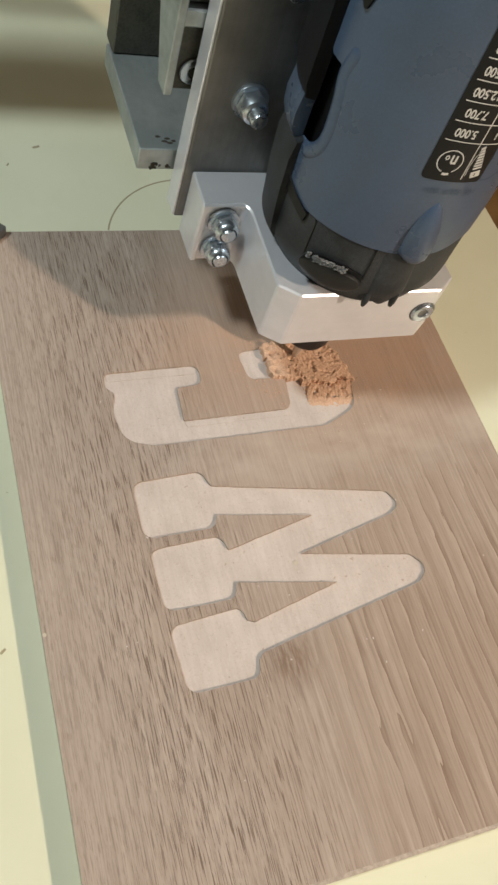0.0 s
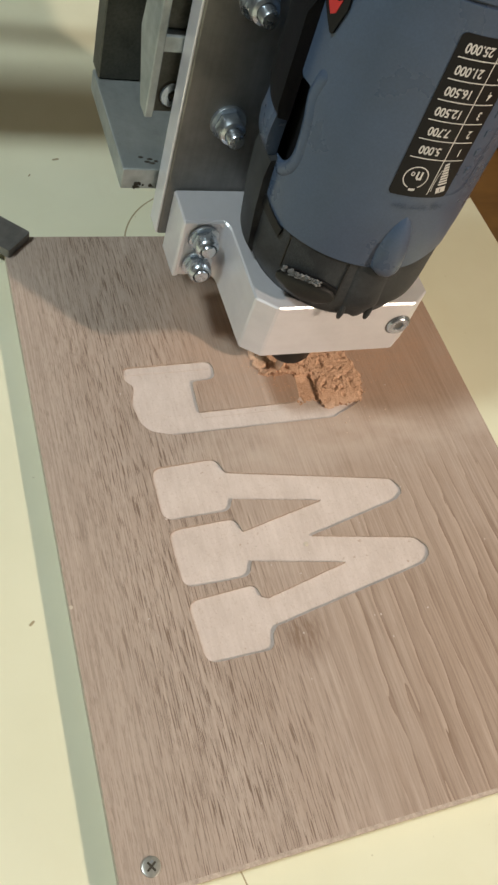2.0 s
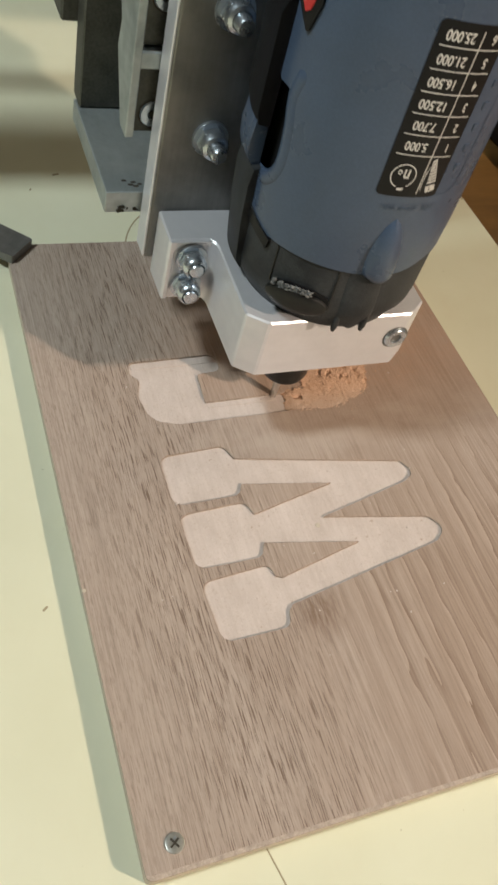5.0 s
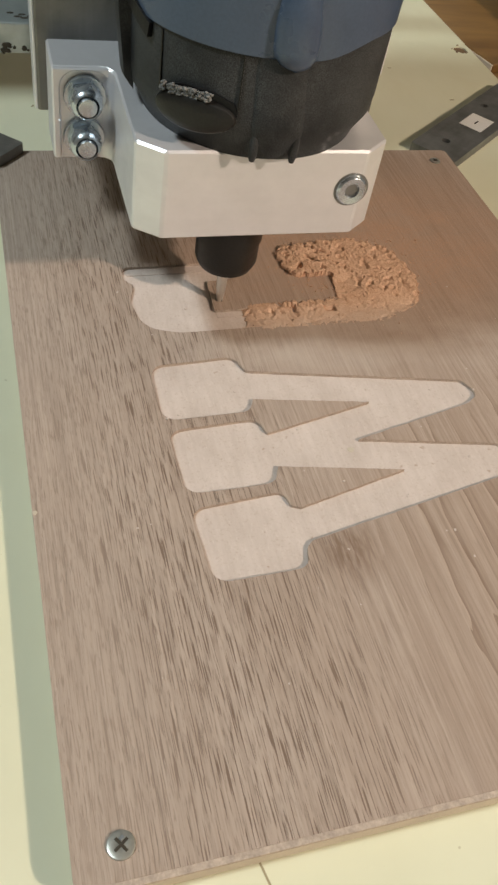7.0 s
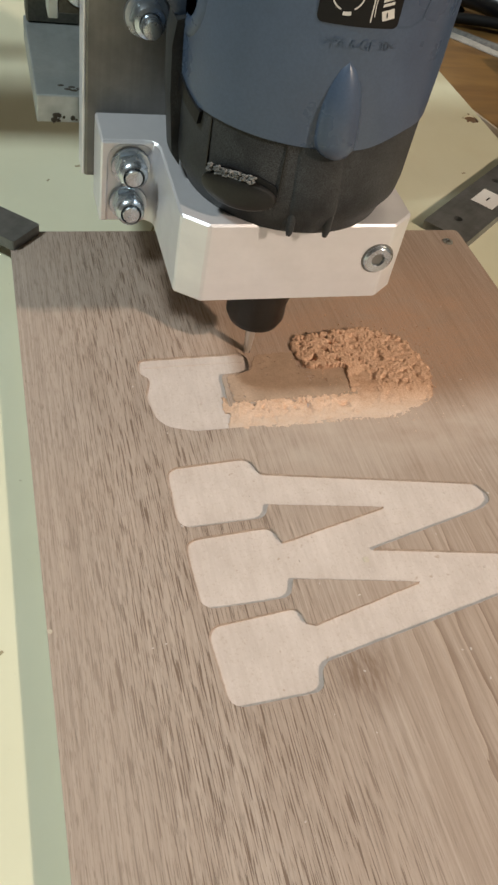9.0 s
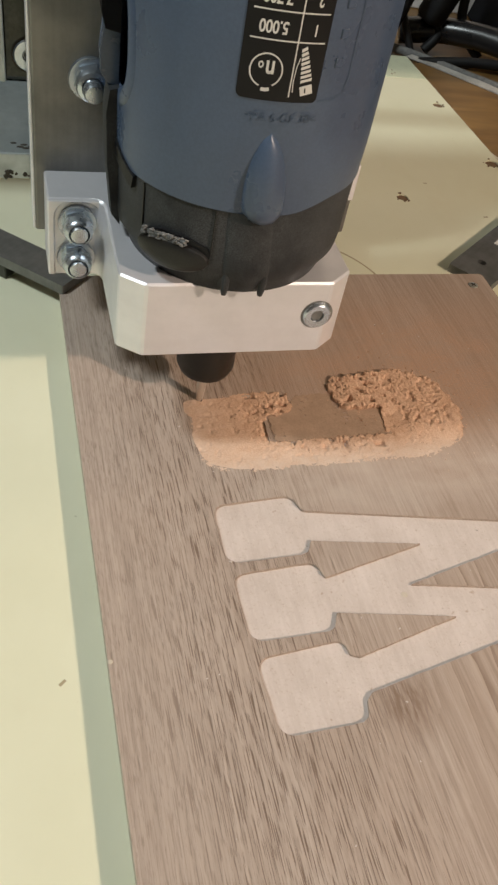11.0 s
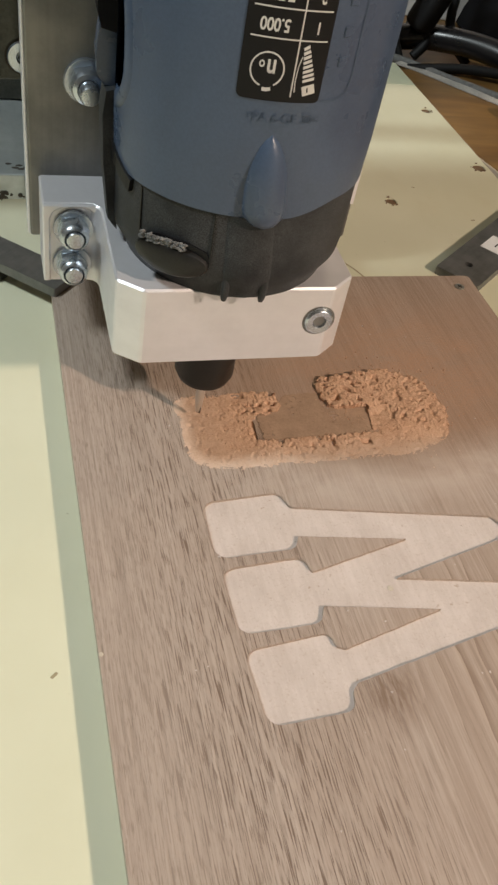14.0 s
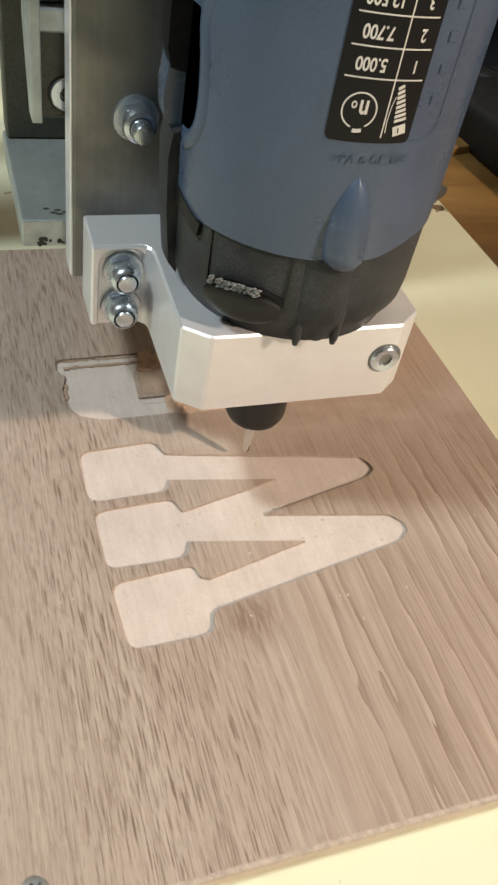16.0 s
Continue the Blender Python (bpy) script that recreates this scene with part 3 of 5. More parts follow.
def steel_strap(name, corner, angle, length, width, label, holes, tag=None, z=BED_Z):
    """A flat steel bar that lies on the bed against a corner of the board."""
    t = thing(name, label, "metal bar", (*corner, z), "steel straps at the board")
    t.rotation_euler = (0, 0, radians(angle))
    thick = 0.0042
    loops = [rounded([(0, 0, 0.8), (length * 1000, 0, 0.8), (length * 1000, width * 1000, 0.8), (0, width * 1000, 0.8)], 2)]
    for hx, hy, r in holes:
        loops.append([Vector((hx + r * math.cos(math.tau * k / 16), hy + r * math.sin(math.tau * k / 16))) for k in range(16)])
    part("bar", sheet_with_holes(loops, thick, 0, thick - 0.0003), M_STEEL, t)
    for hx, hy, r in holes:
        # dark floor inside the hole paints the shade of its depth
        part("hole", moved(lathe([(0, 0), (r * 1.02, 0), (r * 1.02, -0.0004), (0, -0.0004)], 16), Matrix.Translation((hx, hy, 0.0012))), M_GRIME_RECESS, t, "dark floor of the drilled hole, shade in its colour")
    if z > BED_Z:
        part("packing", box(0.001, length - 0.001, 0.03, width - 0.004, BED_Z - z, -0.0001, 0.0004, 1), M_DARK, t, "dark packing strip under the bar")
    if tag:
        x0, x1, y0, y1 = tag
        s = part("sticker", box(x0, x1, y0, y1, thick - 0.00005, thick + 0.00015), M_PAPER, t, "white paper sticker")
        mark = box((x0 + x1) / 2 - 0.0024, (x0 + x1) / 2 + 0.0016, (y0 + y1) / 2 - 0.0004, (y0 + y1) / 2 + 0.0004, thick + 0.0001, thick + 0.00025)
        part("printed_mark", mark, M_INK_GAP, s, "short black mark")
    return t


# ---- sawdust ----
def smooth(a, b, v):
    k = min(1.0, max(0.0, (v - a) / (b - a)))
    return k * k * (3 - 2 * k)


GRAIN = 0.00034


def dust_level(x, y):
    """Height of the dust over the pocket's floor: heaped in the hook, pitted along the island, smooth at the rim."""
    p = Vector((x, y, 0.4))
    dx, dy = max(0.0655 - x, 0, x - 0.1118), max(0.1660 - y, 0)
    near = 1 - smooth(0.0012, 0.0075, math.hypot(dx, dy))
    hook = max(smooth(0.113, 0.124, x) * smooth(0.160, 0.172, y), smooth(0.092, 0.103, x) * smooth(0.175, 0.182, y))
    rugged = max(near, 0.95 * hook, 0.36) * (1 - 0.8 * smooth(0.1065, 0.1115, x) * (1 - smooth(0.1145, 0.120, x)) * (1 - smooth(0.176, 0.18, y)))
    base = 0.00105 + 0.0015 * hook + 0.0005 * near * smooth(0.06, 0.07, x)
    soft = noise.noise(p * 130) * 0.00016 + noise.noise(p * 420) * 0.00008 + noise.noise(p * 1500) * 0.00009
    clod = noise.noise(p * 260) * 0.22 + noise.noise(p * 620) * 0.35 + noise.noise(p * 1350) * 0.62
    pit = smooth(0.2, 0.42, noise.noise(p * 360 + Vector((7, 3, 1))) + 0.25 * noise.noise(p * 1400))
    gap = smooth(0.0635, 0.0655, x) * (1 - smooth(0.0668, 0.0676, x)) * smooth(0.1668, 0.1682, y) * (1 - smooth(0.1765, 0.1785, y))
    return (1 - 0.85 * gap) * base + soft + rugged * (1 - gap) * (0.00074 * clod - (0.0007 + 0.0010 * near) * pit)


def dust_heap(poly, rect, taken, level, seed, ground, crumbs=0.05, skip=None, fade=0.0):
    """A layer of dust over the cells of one rectangle inside an outline, with loose crumbs on it."""
    bm = bmesh.new()
    x0, x1, y0, y1 = rect
    i0, i1, j0, j1 = (int(round(v / GRAIN)) for v in rect)
    vert, tops = {}, []

    def corner(i, j):
        if (i, j) not in vert:
            x, y = i * GRAIN, j * GRAIN
            p = Vector((x, y, 5.0))
            shift = noise.noise_vector(p * 2600) * GRAIN * 0.35
            vert[i, j] = bm.verts.new((x + shift.x, y + shift.y, ground + max(0.00005, level(x, y)) * (smooth(x0 - 0.002, x0 + fade + 0.001, x) if fade else 1)))
            tops.append(vert[i, j])
        return vert[i, j]

    for i in range(i0 - 9, i1 + 9):
        for j in range(j0 - 9, j1 + 9):
            if (i, j) in taken:
                continue
            x, y = (i + 0.5) * GRAIN, (j + 0.5) * GRAIN
            ragged = 0.0028 * noise.noise(Vector((x * 150, y * 150, 6))) + 0.0014 * noise.noise(Vector((x * 700, y * 700, 9)))
            if not (x0 <= x + ragged < x1 and y0 <= y + ragged < y1):
                continue
            wob = 0.0011 * noise.noise(Vector((x * 420, y * 420, 3))) + 0.0007 * noise.noise(Vector((x * 1500, y * 1500, 8)))
            if not inside(x + wob, y + wob, poly) or (skip and skip(x, y)):
                continue
            if not fade or x > x0 + fade - 0.0004:
                taken.add((i, j))
            bm.faces.new((corner(i, j), corner(i + 1, j), corner(i + 1, j + 1), corner(i, j + 1)))
    spots = [v.co.copy() for v in tops]
    r = bmesh.ops.extrude_edge_only(bm, edges=[e for e in bm.edges if len(e.link_faces) == 1])
    for v in r["geom"]:
        if isinstance(v, bmesh.types.BMVert):
            v.co.z = ground - 0.0002
    loose = random.Random(seed)
    for k in range(int(len(spots) * crumbs)):
        c = loose.choice(spots)
        s = loose.uniform(0.00012, 0.00028)
        own = bmesh.new()
        bmesh.ops.create_icosphere(own, subdivisions=1, radius=s)
        for v in own.verts:
            v.co *= loose.uniform(0.65, 1.3)
        merged(bm, moved(own, Matrix.Translation(c + Vector((0, 0, s * 0.3)))))
    return bm


HEAPS = []


def sawdust():
    big = [tuple(p) for p in grown(LETTER_J, -0.0011)]
    hook, stem, foot = "crumbly orange-brown sawdust heap filling the hook of the letter", "ridge of crumbly sawdust along the letter's stem", "loose sawdust over the foot of the letter"
    # limits, and when each heap is thrown up (start, end) and blown off
    plan = [
        (hook, 0.120, 0.148, 0.1775, 0.204, -2.0, -1.0, None),
        (hook, 0.120, 0.148, 0.163, 0.1775, -0.4, 1.5, None),
        (hook, 0.107, 0.120, 0.180, 0.204, -2.0, -1.0, None),
        (hook, 0.090, 0.107, 0.176, 0.204, 0.5, 1.8, None),
        (hook, 0.110, 0.120, 0.166, 0.180, 0.8, 2.6, None),
        ("thin sawdust at the bend of the letter", 0.112, 0.148, 0.150, 0.166, 2.2, 3.4, None),
        (stem, 0.099, 0.112, 0.150, 0.170, 3.8, 4.6, None),
        (stem, 0.086, 0.099, 0.150, 0.170, 4.6, 5.5, None),
        (stem, 0.0745, 0.086, 0.150, 0.170, 5.5, 6.4, None),
        (stem, 0.063, 0.0745, 0.150, 0.170, 7.4, 8.6, 15.5),
        ("crumbly sawdust beside the island of the letter", 0.069, 0.080, 0.165, 0.196, 8.8, 10.2, None),
        ("crumbly sawdust beside the island of the letter", 0.062, 0.069, 0.165, 0.196, 9.0, 10.4, 15.6),
        (foot, 0.050, 0.064, 0.150, 0.196, 9.5, 10.9, 15.5),
        (foot, 0.034, 0.050, 0.150, 0.196, 9.9, 11.1, 15.3),
    ]
    taken = set()
    for i, (label, x0, x1, y0, y1, a, b, off) in enumerate(plan):
        ob = solid("sawdust_heap", dust_heap(big, (x0, x1 + (0.0075 if 5 < i < 10 or i > 11 else 0), y0, y1), taken, dust_level, i + 3, -DEPTH, 0.012, None, 0.005 if 4 < i < 10 or i > 11 else 0.0), M_DUST, label, "sawdust", "stuff", 80)
        ob["group"] = "sawdust in the letter"
        HEAPS.append((ob, a, b, off))

    # a thin film of dust on the island and round the hook, torn open where the veneer shows through
    def film(x, y):
        p = Vector((x, y, 2.0))
        return 0.00016 + 0.00007 * noise.noise(p * 900) + 0.00006 * noise.noise(p * 300)

    isle = [tuple(p) for p in rounded([(67.5, 167.0, 1), (90.0, 166.4, 3), (112.8, 166.8, 2), (113.6, 180.6, 2), (95.0, 181.2, 1), (94.0, 190.5, 3), (80.0, 189.5, 3), (76.5, 181.6, 2), (67.6, 179.5, 1)], 4)]
    bare = lambda x, y: noise.noise(Vector((x * 190, y * 190, 1))) + 0.7 * noise.noise(Vector((x * 900, y * 900, 4))) > 0.62
    ob = solid("sawdust_film", dust_heap(isle, (0.066, 0.115, 0.165, 0.192), set(), film, 77, 0.0, 0.002, bare), M_FILM, "thin film of sawdust on the island of the letter", "sawdust", "stuff", 80)
    HEAPS.append((ob, 6.2, 8.2, None))
    # dust caught along the steps of the foot
    for x0, x1, y0, y1 in ((0.0395, 0.072, 0.1892, 0.1900), (0.041, 0.070, 0.1853, 0.1863), (0.0392, 0.0402, 0.168, 0.1765)):
        strip = [(x0, y0), (x1, y0 + 0.0006), (x1, y1 + 0.0006), (x0, y1)]
        ob = solid("sawdust_line", dust_heap(strip, (x0 - 0.002, x1 + 0.002, y0 - 0.002, y1 + 0.002), set(), lambda x, y: 0.0005 + 0.0002 * noise.noise(Vector((x, y, 1)) * 900), 5, -DEPTH, 0.1), M_FILM, "thin line of sawdust caught along the letter's edge", "sawdust", "stuff", 80)
        HEAPS.append((ob, 9.9, 11.1, None))
    # a thin scatter of crumbs round the hook
    bm = bmesh.new()
    loose = random.Random(41)
    for k in range(420):
        a, d = loose.uniform(0, math.tau), abs(loose.gauss(0, 1))
        x, y = 0.122 + math.cos(a) * (0.014 + 0.010 * d), 0.182 + math.sin(a) * (0.013 + 0.009 * d)
        if inside(x, y, big):
            continue
        s = loose.uniform(0.00010, 0.00032)
        own = bmesh.new()
        bmesh.ops.create_icosphere(own, subdivisions=1, radius=s)
        for v in own.verts:
            v.co *= loose.uniform(0.6, 1.4)
        merged(bm, moved(own, Matrix.Translation((x, y, s * 0.5))))
    solid("sawdust_crumbs", bm, M_DUST, "loose sawdust crumbs scattered on the board", "sawdust", "stuff")


# ---- the router and its carriage ----
AX, AY = 0.0455, 0.1800
R_BODY = 0.0347


def on_body(x, z, lift=0.0, r=R_BODY):
    """Wraps a flat drawing (x across, z up, metres) round the motor's front."""
    a = x / r
    return Vector(((r + lift) * math.sin(a), -(r + lift) * math.cos(a), z))


def wrapped_patch(outline, lift0, lift1, r=R_BODY, step=0.0016):
    """A plate of this outline (x, z) bent round the motor."""
    xs = [p[0] for p in outline]
    own = prism([(p[0], p[1]) for p in outline], lift0, lift1)
    cuts = int((max(xs) - min(xs)) / step)
    for k in range(1, cuts):
        bmesh.ops.bisect_plane(own, geom=own.verts[:] + own.edges[:] + own.faces[:], plane_co=(min(xs) + k * step, 0, 0), plane_no=(1, 0, 0))
    for v in own.verts:
        v.co = on_body(v.co.x, v.co.y, v.co.z, r)
    return own


def wrapped_text(text, x, z, size, lift, material, parent, name="lettering", label="", r=R_BODY, squeeze=0.74, bold=0.022, turn=-1):
    """Printed characters, as a rule turned upside down as on the motor, centred at (x, z)."""
    cu = bpy.data.curves.new("text", "FONT")
    cu.body, cu.size, cu.align_x, cu.align_y, cu.offset = text, size, "CENTER", "CENTER", size * bold
    tmp = new("text_source", cu)
    me = bpy.data.meshes.new_from_object(tmp.evaluated_get(bpy.context.evaluated_depsgraph_get()))
    bpy.data.objects.remove(tmp)
    bm = bmesh.new()
    bm.from_mesh(me)
    bpy.data.meshes.remove(me)
    for v in bm.verts:
        v.co = on_body(x + turn * v.co.x * squeeze, z + turn * v.co.y, lift, r)
    return part(name, bm, material, parent, label)


def stroke(points, w, lift, r=R_BODY, closed=False):
    """A printed line bent round the motor."""
    bm = bmesh.new()
    pts = [Vector(p) for p in points]
    fine = []
    for a, b in zip(pts, pts[1:] + ([pts[0]] if closed else [])):
        k = max(1, int((b - a).length / 0.0012))
        fine += [a.lerp(b, i / k) for i in range(k)]
    if not closed:
        fine.append(pts[-1])
    n = len(fine)
    rows = []
    for i, p in enumerate(fine):
        a, b = (fine[i - 1], fine[(i + 1) % n]) if closed else (fine[max(i - 1, 0)], fine[min(i + 1, n - 1)])
        d = (b - a).normalized()
        s = Vector((-d.y, d.x)) * w / 2
        rows.append((bm.verts.new(on_body(p.x + s.x, p.y + s.y, lift, r)), bm.verts.new(on_body(p.x - s.x, p.y - s.y, lift, r))))
    for i in range(n if closed else n - 1):
        a, b = rows[i], rows[(i + 1) % n]
        bm.faces.new((a[0], a[1], b[1], b[0]))
    return bm


def lock_nut(parent, x, y, z, r, bolt, name="lock_nut", longer=0.0):
    """A domed lock nut on a washer that looks to the front, with the bolt's end in it."""
    m = Matrix.Translation((x, y, z)) @ FACE_FRONT
    n = part(name, moved(hexagon(r, 0.0014, 0.0044, 12), m), M_ZINC, parent, "zinc-plated lock nut", 35)
    part("washer", moved(lathe([(0, 0), (r * 1.22, 0), (r * 1.25, 0.0005), (r * 1.2, 0.0013), (0, 0.0013)], 28), m), M_ZINC, n, "", 40)
    part("dome", moved(lathe([(r * 0.92, 0.0040), (r * 0.92, 0.0056), (r * 0.84, 0.0068), (bolt * 1.1, 0.0074), (bolt * 1.1, 0.0055)], 28), m), M_ZINC, n, "", 40)
    part("bolt_end", moved(lathe([(bolt, 0.004), (bolt, 0.0072 + longer), (bolt * 0.86, 0.0080 + longer), (0, 0.0083 + longer)], 20), m), M_ZINC, n, "rounded bolt end", 50)
    return n


def bead(path, width, height, sunk):
    """A rounded bead along a path (x, z in millimetres) on the motor's wall, tapering at both ends."""
    pts = [Vector(p) / 1000 for p in path]
    line = []
    for i in range(len(pts) - 1):
        p0, p1, p2, p3 = pts[max(i - 1, 0)], pts[i], pts[i + 1], pts[min(i + 2, len(pts) - 1)]
        for k in range(7):
            u = k / 7
            line.append(0.5 * (2 * p1 + (p2 - p0) * u + (2 * p0 - 5 * p1 + 4 * p2 - p3) * u * u + (3 * p1 - p0 - 3 * p2 + p3) * u ** 3))
    bm = bmesh.new()
    rows = []
    for i, p in enumerate(line):
        d = (line[min(i + 1, len(line) - 1)] - line[max(i - 1, 0)]).normalized()
        k = min(1.0, 0.15 + i / 6, 0.15 + (len(line) - 1 - i) / 6)
        rows.append([bm.verts.new(on_body(p.x - d.y * width * math.cos(math.pi * j / 10), p.y + d.x * width * math.cos(math.pi * j / 10), sunk + height * k * math.sin(math.pi * j / 10))) for j in range(11)])
    for p, q in zip(rows, rows[1:]):
        for j in range(10):
            bm.faces.new((p[j], p[j + 1], q[j + 1], q[j]))
    return bm


def body_edge(x):
    """Height of the housing's lower edge round the motor."""
    if x < -0.040:
        return 0.0954 + 0.0032 * min(1.0, (-0.040 - x) / 0.012)
    return 0.0954 + 0.0030 * smooth(0.004, 0.022, x)


def body_shell():
    """The housing's thick lower wall, unrolled, cut to its outline and bent round the motor."""
    half = math.pi * R_BODY
    hole = rounded([(-66.0, 113.0, 1), (-53.0, 112.2, 3), (-46.4, 113.0, 4), (-43.6, 119.0, 4), (-44.0, 131.0, 5), (-46.6, 140.6, 1.2), (-51.6, 140.6, 1.5), (-57.0, 144.0, 2), (-62.0, 150.0, 3), (-66.0, 150.0, 1)], 6)
    xs = [-half + 2 * half * i / 110 for i in range(111)]
    top = 0.1764
    rim = [Vector((x, body_edge(x))) for x in xs] + [Vector((x, top)) for x in reversed(xs)]
    pts = rim + hole
    n, k = len(rim), len(hole)
    edges = [(i, (i + 1) % n) for i in range(n)] + [(n + i, n + (i + 1) % k) for i in range(k)]
    poly = [tuple(p) for p in hole]
    pts += [Vector((x, 0.099 + 0.0035 * j)) for x in xs[1:-1] for j in range(1, 22) if not inside(x, 0.099 + 0.0035 * j, poly)]
    vs, _, fs, *_ = delaunay_2d_cdt(pts, edges, [], 0, 1e-6)
    bm = bmesh.new()
    radius = lambda z: 0.0342 + 0.0005 * smooth(0.094, 0.112, z)
    verts = [bm.verts.new(on_body(v.x, v.y, 0, radius(v.y))) for v in vs]
    outer = [tuple(p) for p in rim]
    for f in fs:
        c = sum((vs[i] for i in f), Vector((0, 0))) / len(f)
        if inside(c.x, c.y, outer) and not inside(c.x, c.y, poly):
            bm.faces.new([verts[i] for i in f])
    bmesh.ops.delete(bm, geom=[v for v in bm.verts if not v.link_faces], context="VERTS")
    bmesh.ops.remove_doubles(bm, verts=bm.verts, dist=1e-6)
    r = bmesh.ops.extrude_edge_only(bm, edges=[e for e in bm.edges if len(e.link_faces) == 1])
    for v in r["geom"]:
        if isinstance(v, bmesh.types.BMVert):
            k = 1 - 0.0016 / math.hypot(v.co.x, v.co.y)
            v.co.x, v.co.y = v.co.x * k, v.co.y * k
    return bm


def router():
    t = thing("router_spindle", "blue-grey router motor in an aluminium clamp on its carriage plate", "router")
    axis = Matrix.Translation((AX, AY, 0))

    # clamp block: bevelled front corners, bored for the collar
    hw = 0.0346
    a = AX * 1000
    outline = rounded([(a - 27.5, 154.3, 0), (a + 27.5, 154.3, 0), (a + 34.6, 160.0, 0), (a + 34.6, 212.4, 0), (-5.8, 212.4, 0), (-5.8, 196.4, 0), (10.9, 196.4, 4.0), (10.9, 159.5, 0)], 3)
    own = prism([(p[0], p[1]) for p in outline], 0.0430, 0.0686, 0.0006, 1)
    for v in own.verts:   # the top rises a little towards the carriage plate
        v.co.z += 0.0021 * (v.co.y - 0.1543) / 0.058 * smooth(0.050, 0.066, v.co.z)
    clamp = part("clamp_block", own, M_ALU, t, "pale milled aluminium spindle clamp")
    # low rim round the sunk lock nuts
    frame_line = rounded([(-5.8, 43.6, 0), (-5.8, 70.0, 0), (11.4, 70.0, 0), (11.4, 43.6, 0), (9.9, 43.6, 0), (9.9, 69.2, 4.6), (-3.7, 69.2, 4.6), (-3.7, 43.6, 0)], 5)
    own = moved(prism([(p[0], -p[1]) for p in frame_line], 0.0, 0.0014, 0.0004, 1), Matrix.Translation((0, 0.1967, 0)) @ Matrix.Rotation(radians(90), 4, "X") @ Matrix.Diagonal((1, -1, 1, 1)))
    part("clamp_ear", own, M_ALU, clamp, "low rim round the sunk nuts")
    part("rear_lug", box(0.0840, 0.0986, 0.2090, 0.2124, 0.0640, 0.0772, 0.0005, 2), M_ALU, clamp)
    lock_nut(t, 0.0031, 0.1962, 0.0622, 0.0048, 0.0029)
    lock_nut(t, 0.0028, 0.1962, 0.0500, 0.0048, 0.0029)
    m = Matrix.Translation((0.0701, 0.1543, 0.0573)) @ FACE_FRONT
    s = part("clamp_screw", moved(lathe([(0, 0.0002), (0.0019, 0.0002), (0.0021, 0.0010), (0.0038, 0.0012), (0.0043, 0.0008), (0.0045, 0.0), (0.0045, -0.0005)], 32), m), M_ZINC, t, "hexagon socket clamping screw", 40)
    part("socket", moved(prism([(0.0020 * math.cos(radians(60 * k)), 0.0020 * math.sin(radians(60 * k))) for k in range(6)], 0.0000, 0.0004), m), M_STEEL, s, "dark hexagon socket")
    part("screw_seat", moved(lathe([(0.0044, 0.0001), (0.0047, 0.0001), (0.0050, 0.0001), (0.0050, -0.0002)], 32), m), M_STEEL, s, "dull ring round the screw")
    back = part("rear_clamp_screw", moved(lathe([(0, -0.004), (0.004, -0.004), (0.0043, 0), (0, 0.0005)], 20), Matrix.Translation((AX + hw, 0.202, 0.0557)) @ Matrix.Rotation(radians(90), 4, "Y")), M_ZINC, t, "screw head in the clamp's side")

    # collet nut and cutter
    part("collet_nut", moved(lathe([(0, 0.0432), (0.0106, 0.0432), (0.0106, 0.0270), (0.0100, 0.0250), (0.0100, 0.0185), (0.0088, 0.0158), (0.0046, 0.0140), (0.0030, 0.0139), (0, 0.0139)], 36), axis), M_NUT, t, "black collet nut", 40)
    bit = part("cutter", moved(lathe([(0, 0.016), (0.0017, 0.016), (0.0017, 0.0085), (0.0016, 0.006), (0.0011, -0.0008), (0.0008, -0.0020), (0, -0.0021)], 20), axis), M_BRIGHT, t, "thin steel cutter", 40)
    part("cutter_flute", moved(box(-0.0002, 0.0002, -0.0012, -0.0004, -0.0018, 0.0045), axis @ pose(0, 0, 0, 0, 4, 30)), M_GRIME_RECESS, bit, "dark flute")

    # black collar under the motor body
    ring = part("collar", moved(lathe([(0, 0.0684), (0.0292, 0.0684), (0.0302, 0.0715), (0.0329, 0.0760), (0.0334, 0.0800), (0.0337, 0.0990), (0, 0.0990)], 72), axis), M_BLACK, t, "black dusty plastic collar", 35)
    # oval window with a ledge, lint caught in it
    ledge = bmesh.new()
    rings = []
    for s, lift in ((1.0, -0.0006), (1.0, 0.0014), (0.96, 0.0020), (0.86, 0.0024), (0.5, 0.0028), (0.1, 0.0029)):
        rings.append([ledge.verts.new(on_body(-0.0232 + 0.0106 * s * math.cos(math.tau * k / 40), 0.0791 + 0.0044 * s * math.sin(math.tau * k / 40) + 0.0006 * s * math.cos(math.tau * k / 40), lift, 0.0332)) for k in range(40)])
    for p, q in zip(rings, rings[1:]):
        for k in range(40):
            ledge.faces.new((p[k], p[(k + 1) % 40], q[(k + 1) % 40], q[k]))
    ledge.faces.new(rings[-1])
    part("oval_ledge", moved(ledge, axis), M_NUT, ring, "smooth oval ledge", 35)
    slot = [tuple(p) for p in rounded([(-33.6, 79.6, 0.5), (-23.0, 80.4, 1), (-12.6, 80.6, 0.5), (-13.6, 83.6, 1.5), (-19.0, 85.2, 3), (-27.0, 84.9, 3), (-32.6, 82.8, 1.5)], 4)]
    # no recess here: the slot's shade is a black patch on the collar
    part("slot_shade", moved(wrapped_patch(slot, -0.001, 0.0004, 0.0337), axis), M_INK_GAP, ring, "dark patch for the vent slot, shade in its colour")
    lint = bmesh.new()
    loose = random.Random(9)
